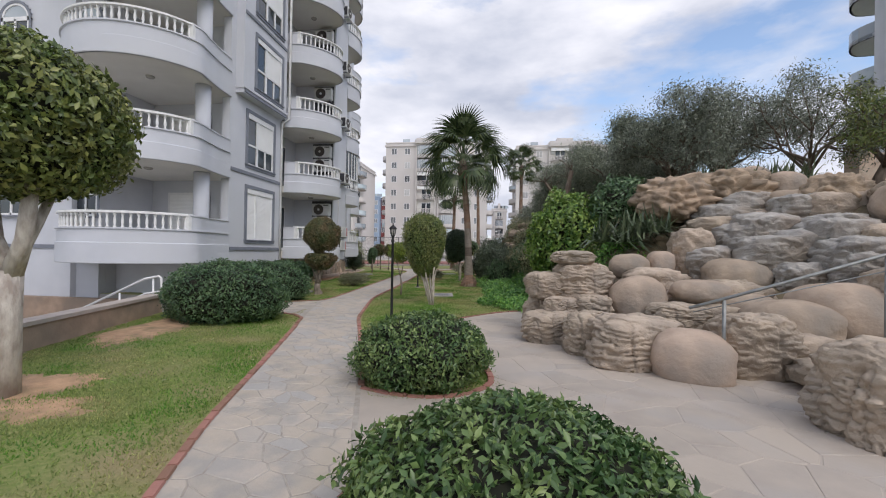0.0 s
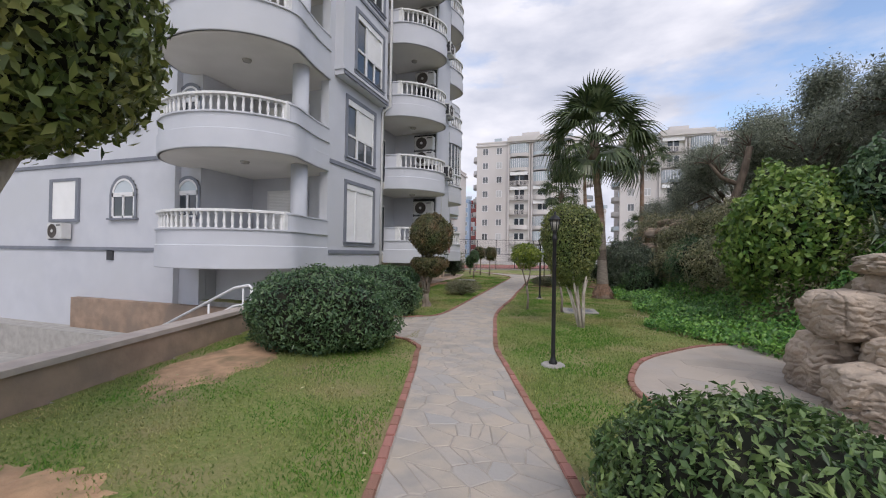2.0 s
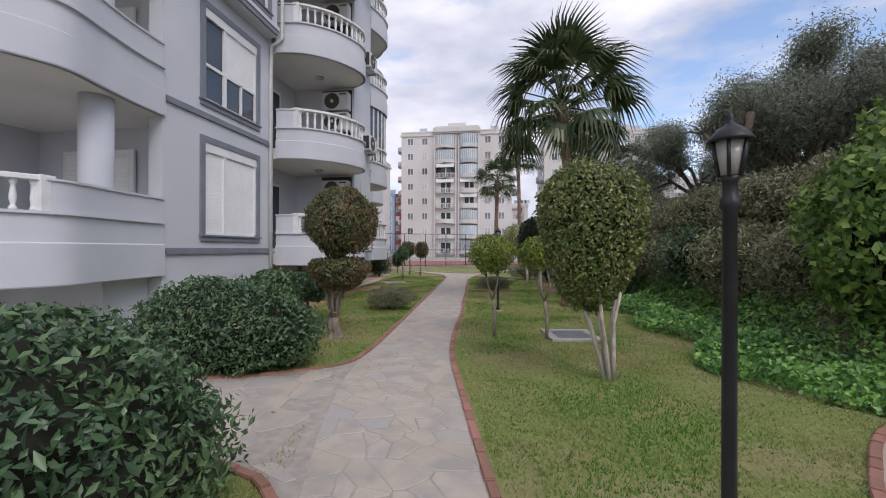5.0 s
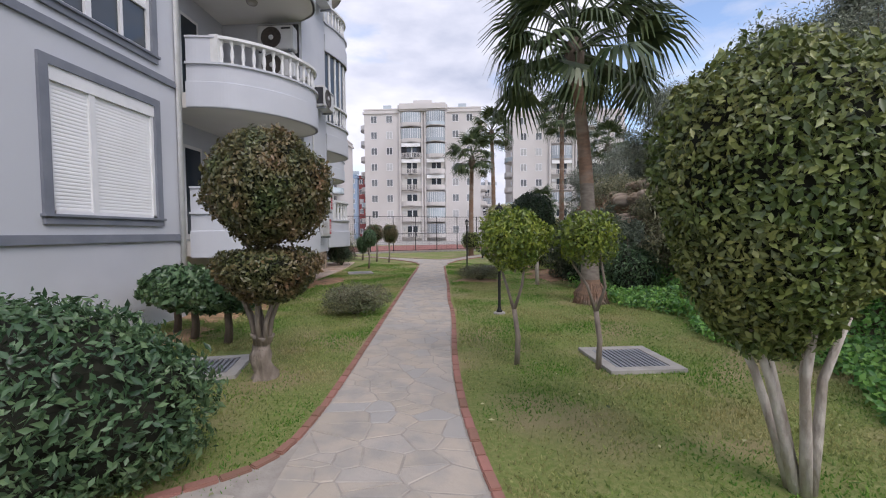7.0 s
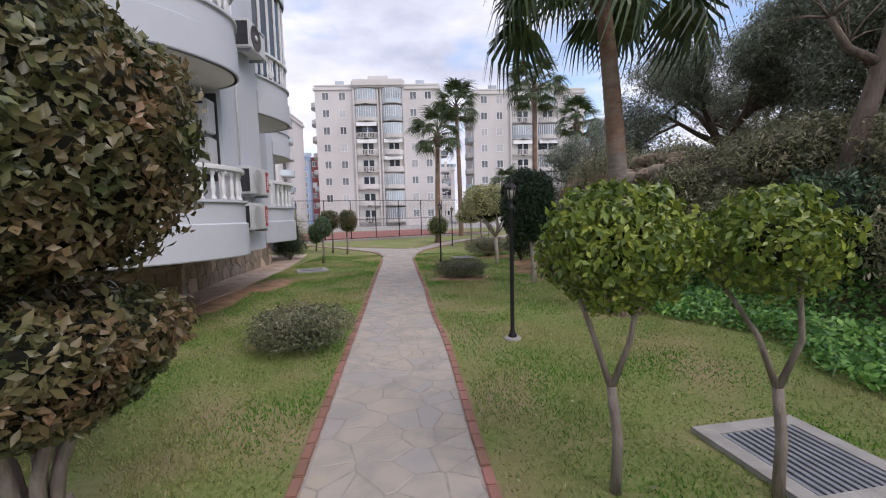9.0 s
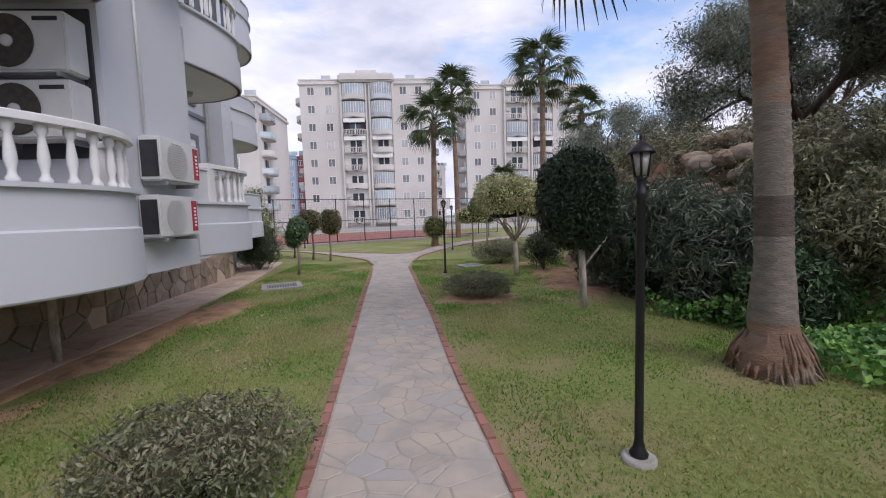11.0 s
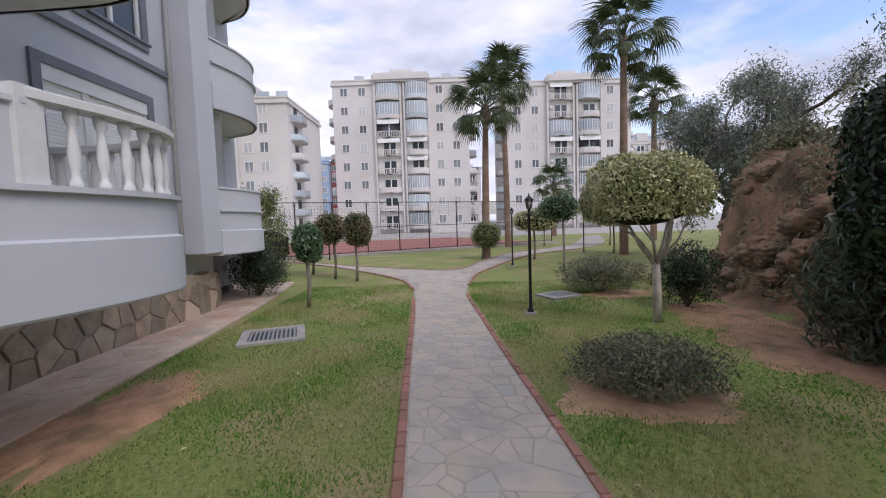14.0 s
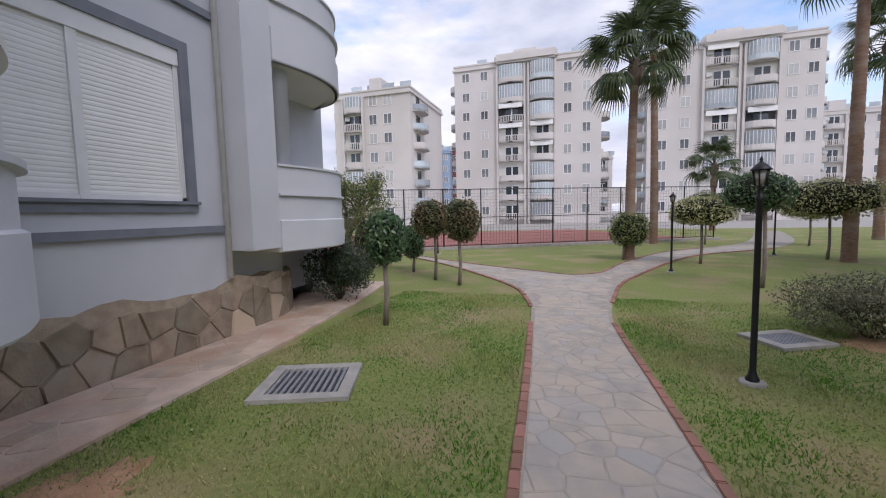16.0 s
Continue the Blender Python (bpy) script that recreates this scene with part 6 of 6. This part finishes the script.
def tower(x, y, w, d, floors, rz, stacks, label, wall=M_FAR, storey=2.95, base=0.0, ends=(True, True), cols=None):
    """An apartment block: front face looks along -y; stacks are (x0, x1, bulge, glazed share) columns of balconies."""
    e = thing("apartment_tower", (x, y, base), label, "building", "far apartment blocks", rz=rz)
    H = floors * storey + 1.2
    part("wall", boxes((0, 0, 0, w, d, H)), wall, e)
    part("cornice", boxes((-0.25, -0.25, H - 0.9, w + 0.25, d + 0.25, H - 0.55)), wall, e)
    part("coping", boxes((-0.1, -0.1, H - 0.2, w + 0.1, d + 0.1, H + 0.02)), wall, e)
    part("roof", boxes((0.6, 0.6, H, w - 0.6, d - 0.6, H + 0.25), (w * 0.42, 1.5, H, w * 0.58, 4.5, H + 2.0)), wall, e)
    if len(stacks) > 1:
        part("raised_parapet", bevelled(stacks[0][0] - 0.3, -1.1, H - 0.7, stacks[-1][1] + 0.3, 1.2, H + 0.75, 0.3), wall, e)
    for x0, x1, bulge, glazed in stacks:
        for k in range(floors):
            if rng.uniform() < 0.7:
                part("wall_unit", bevelled(x0 + 0.3, -0.32, 2.3 + storey * k, x0 + 1.05, -0.04, 2.85 + storey * k, 0.03), M_AC, e)
        part("stack_wall", boxes((x0 - 0.15, -0.5, 0, x0 + 0.15, 0, H - 0.9), (x1 - 0.15, -0.5, 0, x1 + 0.15, 0, H - 0.9)), wall, e)
        for k in range(floors):
            z = 0.6 + storey * k
            ln = smooth_line([(x0 + 0.1, -0.3), (x0 + (x1 - x0) * 0.2, -0.4 - bulge * 0.75), ((x0 + x1) / 2, -0.4 - bulge), (x0 + (x1 - x0) * 0.8, -0.4 - bulge * 0.75), (x1 - 0.1, -0.3)], 0.6)
            b = part("balcony", sweep(bmesh.new(), ln, [(0, z), (0, z + 0.25), (-0.12, z + 0.25), (-0.12, z)]), wall, e)
            part("slab", slab(bmesh.new(), ln, z, z + 0.2), wall, b)
            # Flat sheet, not a hollow; some are near-black to paint recess shade.
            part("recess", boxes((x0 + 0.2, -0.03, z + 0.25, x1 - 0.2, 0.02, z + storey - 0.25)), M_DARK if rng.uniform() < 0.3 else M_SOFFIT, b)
            part("door", boxes((x0 + (x1 - x0) * 0.3, -0.08, z + 0.25, x0 + (x1 - x0) * 0.75, -0.035, z + 2.4)), M_GLASS, b)
            part("door_frame", boxes((x0 + (x1 - x0) * 0.5, -0.1, z + 0.25, x0 + (x1 - x0) * 0.55, -0.03, z + 2.4), (x0 + (x1 - x0) * 0.28, -0.1, z + 2.35, x0 + (x1 - x0) * 0.77, -0.03, z + 2.5)), M_FRAME, b)
            u = rng.uniform()
            if u < glazed:
                part("glazing", sweep(bmesh.new(), ln, [(-0.03, z + 0.25), (-0.03, z + storey - 0.3), (-0.08, z + storey - 0.3), (-0.08, z + 0.25)]), M_GLAZE, b)
                part("parapet", sweep(bmesh.new(), ln, [(0.0, z + 0.25), (0.0, z + 0.85), (-0.12, z + 0.85), (-0.12, z + 0.25)]), wall if u < glazed * 0.6 else M_GLAZE, b)
                bm = bmesh.new()
                for q in smooth_line(ln, 0.42):
                    box(bm, q[0] - 0.035, q[1] - 0.03, z + 0.85, q[0] + 0.035, q[1] + 0.05, z + storey - 0.25)
                tagged(part("glazing_lattice", bm, M_FRAME, b), kind="stuff")
            elif u < glazed + 0.25:
                part("railing", sweep(bmesh.new(), ln, [(-0.02, z + 0.25), (-0.02, z + 1.05), (-0.1, z + 1.05), (-0.1, z + 0.25)]), wall, b)
            else:
                part("railing", sweep(bmesh.new(), ln, [(0, z + 1.05), (0, z + 1.15), (-0.08, z + 1.15), (-0.08, z + 1.05)]), wall, b)
                bm = bmesh.new()
                for q in smooth_line(ln, 0.28):
                    box(bm, q[0] - 0.05, q[1] + 0.0, z + 0.25, q[0] + 0.05, q[1] + 0.07, z + 1.05)
                tagged(part("balustrade", bm, wall, b), kind="stuff")
            if rng.uniform() < 0.3 and u >= glazed:
                part("awning", boxes((x0 + 0.3, -0.5 - bulge * 0.5, z + storey - 0.75, x1 - 0.3, -0.42 - bulge * 0.5, z + storey - 0.05)), M_SHUT, b)
    for c in cols or ():
        for k in range(floors):
            z = 0.6 + storey * k + 1.65
            o = link("window", FW, None, e)
            o.location = (c, 0, z)
            o2 = link("pane", FP if rng.uniform() < 0.72 else FP2, None, o)
    for s, xx in ((0, 0.0), (1, w)):
        if not ends[s]:
            continue
        for k in range(floors):
            z = 0.6 + storey * k
            sg = -1 if s == 0 else 1
            ln = smooth_line([(xx, 1.0 if s == 1 else 5.0), (xx + sg * 1.1, 1.7 if s == 1 else 4.2), (xx + sg * 1.4, 3.0), (xx + sg * 1.1, 4.2 if s == 1 else 1.7), (xx, 5.0 if s == 1 else 1.0)], 0.5)
            b = part("balcony", slab(bmesh.new(), ln, z, z + 0.25), wall, e)
            part("parapet", sweep(bmesh.new(), ln, [(0, z), (0, z + 1.0), (-0.12, z + 1.0), (-0.12, z)]), wall if rng.uniform() < 0.6 else M_GLAZE, b)
            part("recess", boxes((xx - 0.03, 1.3, z + 0.25, xx + 0.03, 4.7, z + 2.5)), M_SOFFIT, b)
            part("door", boxes((xx - 0.05, 2.2, z + 0.25, xx + 0.05, 3.6, z + 2.3)), M_GLASS, b)
    for k in range(4):
        q = w * (0.15 + 0.22 * k)
        part("roof_panel", boxes((q, 2.0, H + 0.3, q + 1.6, 2.1, H + 1.3)), M_GLAZE, e)
    return e


tower(-19.3, 90, 22.5, 16, 8, 0, ((7.0, 11.3, 0.5, 0.25), (11.9, 15.9, 0.9, 0.55)), "cream eight-storey apartment block with glazed balconies", cols=(1.9, 4.9, 17.7, 20.4), storey=3.05)
tower(9.5, 91, 21.0, 16, 8, 0, ((7.0, 11.3, 0.5, 0.3), (11.9, 15.9, 0.9, 0.5)), "cream eight-storey apartment block beyond the palms", cols=(2.0, 4.9, 17.5, 19.7), storey=2.95)
tower(-33.2, 76, 11.5, 14, 7, 0, ((1.5, 4.6, 0.6, 0.3),), "cream apartment block with rounded corner balconies", cols=(6.0, 8.2), storey=2.55)
tower(38.0, 118, 16.0, 14, 6, 0, ((5.0, 8.5, 0.6, 0.3),), "cream apartment block in the distance", cols=(2.0, 11.0, 13.6), storey=3.0, ends=(False, False))
tower(-38.5, 128, 7.2, 12, 6, 0, ((2.0, 5.0, 0.5, 0.3),), "pale blue apartment block in the distance", M_FARB, cols=(1.0, 6.0), ends=(False, False), storey=2.9)
tower(-31.2, 130, 5.6, 12, 6, 0, ((1.6, 4.0, 0.5, 0.3),), "dark red and blue apartment block in the distance", M_FARR, cols=(0.8, 4.8), ends=(False, False), storey=2.9)
tower(4.3, 140, 5.0, 10, 5, 0, ((1.0, 4.0, 0.4, 0.3),), "small apartment block in the distance", cols=(), ends=(False, False), storey=3.0)
tower(28.9, 30.6, 14.0, 10, 7, -42, ((0.6, 5.0, 1.6, 0.1), (6.5, 11.0, 1.6, 0.1)), "white apartment block with round balconies on the hill", M_WALL, base=4.0, storey=2.97, ends=(True, False))
single("terrace_wall", slab(bmesh.new(), [(17.2, 17.0), (31, 19.9), (31, 20.4), (17.1, 17.5)], 2.6, 5.4), M_STONE, "tawny stone terrace wall above the rockery", "wall", kind="structure")


# ---- edging bricks, flagstones, grass ----
EDGE_ME = []
for _ in range(3):
    bm = bevelled(-0.099, -0.04, -0.03, 0.099, 0.04, 0.03 + 0.004 * _, 0.008)
    me = bpy.data.meshes.new("brick")
    bm.to_mesh(me)
    bm.free()
    me.materials.append(M_BRICK)
    EDGE_ME.append(me)


def edging(line, parent, limit=400):
    """Terracotta bricks end to end along a line."""
    line = smooth_line(line, 0.205)
    n = 0
    for a, b in zip(line, line[1:]):
        if n >= limit:
            break
        c = (a + b) / 2
        o = link("brick", EDGE_ME[n % 3], None, parent)
        o.matrix_basis = pose(c[0], c[1], rng.uniform(-0.004, 0.004), 0, 0, math.degrees(math.atan2(b[1] - a[1], b[0] - a[0])) + rng.uniform(-1.5, 1.5))
        n += 1


lower = LEFT[(LEFT[:, 1] > 1.5) & (LEFT[:, 1] < 10.2)]
edging(np.r_[lower[::4], [(0.05, 10.25), (-0.18, 10.5), (-0.55, 10.78), (-1.6, 10.98), (-3.5, 11.05)]], path)
upper = LEFT[(LEFT[:, 1] > 14.2) & (LEFT[:, 1] < 31.3)]
edging(np.r_[[(-3.4, 12.62), (-2.84, 12.66), (-2.03, 12.8), (-1.28, 13.25), (-0.88, 13.65)], upper[::5]], path)
ring = [(4.6 + 1.12 * math.cos(radians(a)), 3.45 + 1.12 * math.sin(radians(a))) for a in range(0, 361, 20)]
edging(ring, plaza)
edging(RIGHT[(RIGHT[:, 1] > 5.75) & (RIGHT[:, 1] < 31.4)][::5], path)
edging(plaza_edge[::3], plaza)
edging(fork_low[fork_low[:, 1] < 41][::3], fork)
edging(fork_up[fork_up[:, 1] < 45][::3], fork)
edging(fork_in[(fork_in[:, 1] < 45)][::3], fork)

# flagstones of the path, in its own run of length and width
count = 0
rest = bmesh.new()
for c, poly in cells(0.0, 0.0, 46.02, 1.44, 0.22, 0.8, 0.012, 0.42):
    yc = -4 + c[0] / 1.3
    world_poly = []
    for s, u in poly:
        y = min(-4 + s / 1.3, 31.38)
        xl, xr = x_left(y) + 0.055, x_right(y) - 0.055
        world_poly.append(np.array((xl + (xr - xl) * u / 1.44, y)))
    world_poly = world_poly[::-1]
    top = 0.0205 + 0.004 * rng.uniform()
    if 5.0 < yc < 27.5 and count < 300:
        bm = bmesh.new()
        stone_bm(bm, world_poly, 0.0, top)
        bmesh.ops.recalc_face_normals(bm, faces=bm.faces[:])
        part("flagstone", bm, M_FLAG, path)
        count += 1
    else:
        stone_bm(rest, world_poly, 0.0, top)
bmesh.ops.recalc_face_normals(rest, faces=rest.faces[:])
tagged(part("flagstones", rest, M_FLAGS, path), kind="stuff")


def pave(poly, size, material, parent, z, inset=0.16, name="flagstones", lim=None, single_stones=False):
    poly = np.asarray(poly)
    x0, y0 = poly.min(0)
    x1, y1 = poly.max(0)
    if lim:
        x0, y0, x1, y1 = max(x0, lim[0]), max(y0, lim[1]), min(x1, lim[2]), min(y1, lim[3])
    bm = bmesh.new()
    for c, cell in cells(x0, y0, x1, y1, size * 0.78, 0.75, 0.012, 0.4):
        if all(inside(p, poly) for p in cell):
            if single_stones:
                one = bmesh.new()
                stone_bm(one, cell, 0.0, z + 0.003 * rng.uniform())
                bmesh.ops.recalc_face_normals(one, faces=one.faces[:])
                part("flagstone", one, material, parent)
            else:
                stone_bm(bm, cell, 0.0, z + 0.006 * rng.uniform())
    if single_stones:
        bm.free()
        return None
    bmesh.ops.recalc_face_normals(bm, faces=bm.faces[:])
    return tagged(part(name, bm, material, parent), kind="stuff")


pave(plaza_poly, 0.5, M_PLAZA, plaza, 0.0185, lim=(3, -3, 9, 13), single_stones=True)
pave(np.r_[fork_low, fork_in, fork_up], 0.4, M_FLAGS, fork, 0.021, lim=(-9, 31.4, 8, 46))
pave(side_poly, 0.36, M_FLAG, side, 0.017, single_stones=True)
pave(strip_poly, 0.42, M_STRIP, strip, 0.04, lim=(-7, 20, -4.5, 32), single_stones=True)

# grass blades and clover over the lawn
n = 620000
x, y = rng.uniform(-5.6, 5.2, n), 1.5 + 31 * rng.uniform(0, 1, n) ** 1.1
on_path = (x > x_left(y) - 0.08) & (x < x_right(y) + 0.08)
plaza_x = np.interp(y, (2, 5.3, 5.5, 6.0, 6.8, 7.5, 8.1, 8.9, 10, 10.8, 11.7, 12.4, 12.6), (-9, -9, 4.35, 4.66, 4.6, 4.2, 3.75, 3.34, 3.35, 3.6, 4.24, 4.95, 9))
bad = on_path | ((x > plaza_x - 0.06) & (y < 12.4) & (x > x_left(y))) | ((x < wall_x(y) + 0.1) & (y < 10.8)) | ((x < -0.5) & (y > 10.7) & (y < 12.9)) | ((x < -4.9) & (y > 18))
keep = ~bad
x, y, bad = x[keep], y[keep], bad[keep]
n = len(x)
dens = 0.5 * np.sin(x * 1.3 + 1.7 * np.sin(y * 0.9)) * np.sin(y * 1.1 + 1.3 * np.sin(x * 0.8)) + 0.35 * np.sin(x * 4.1 + np.sin(y * 3.3)) * np.sin(y * 3.7 + np.sin(x * 2.9))
bad |= dens < rng.uniform(-1.0, 0.3, n)
for sx, sy, rx, ry in ((-2.3, 8.6, 0.55, 1.4), (-0.9, 5.2, 0.7, 0.5), (-4.3, 24.4, 0.7, 1.0), (0.95, 24.9, 0.78, 0.56), (-4.9, 22.0, 0.8, 2.6), (3.9, 25.4, 0.8, 1.0), (4.6, 28.2, 0.9, 0.8), (2.62, 16.18, 0.5, 0.46), (-3.78, 27.42, 0.5, 0.45), (-2.55, 15.95, 0.48, 0.46), (1.64, 30.2, 0.42, 0.4)):
    bad |= ((x - sx) / rx) ** 2 + ((y - sy) / ry) ** 2 < rng.uniform(0.6, 1.1, n)
x, y, dens = x[~bad], y[~bad], dens[~bad]
m = len(x)
z = height(x, y)
hgt = 0.022 * rng.uniform(0.5, 1.6, m) * (1 + 0.8 * np.clip(dens, 0, 1))
ang = rng.uniform(0, 6.28, m)
wd = 0.006 * rng.uniform(0.7, 1.6, m)
bx, by = np.cos(ang) * wd, np.sin(ang) * wd
tx, ty = rng.normal(0, 0.015, m), rng.normal(0, 0.015, m)
v = np.stack([np.stack([x - bx, y - by, z], 1), np.stack([x + bx, y + by, z], 1), np.stack([x + tx, y + ty, z + hgt], 1)], 1).reshape(-1, 3)
tagged(link("lawn_grass", raw_mesh("lawn_grass", v, np.arange(m * 3).reshape(-1, 3)), M_BLADE), "short patchy green lawn grass", "grass", kind="stuff")

# small pale fallen leaves on the lawn
n = 260
lx, ly = rng.uniform(-4.5, 4.2, n), rng.uniform(3, 31, n)
ok = ~((lx > x_left(ly)) & (lx < x_right(ly))) & (lx > wall_x(ly) + 0.3) & (lx < edge(ly) - 0.5) & ~((ly < 12.5) & (lx > 2.6))
pos = np.stack([lx[ok], ly[ok], height(lx[ok], ly[ok]) + 0.03], 1)
tagged(link("fallen_leaves", leaf_mesh("fallen_leaves", pos, np.tile((0, 0, 1.0), (len(pos), 1)), 0.05, 0.6, 0, 0.3), L_VAR), "pale fallen leaves scattered on the lawn", "leaves", kind="stuff")
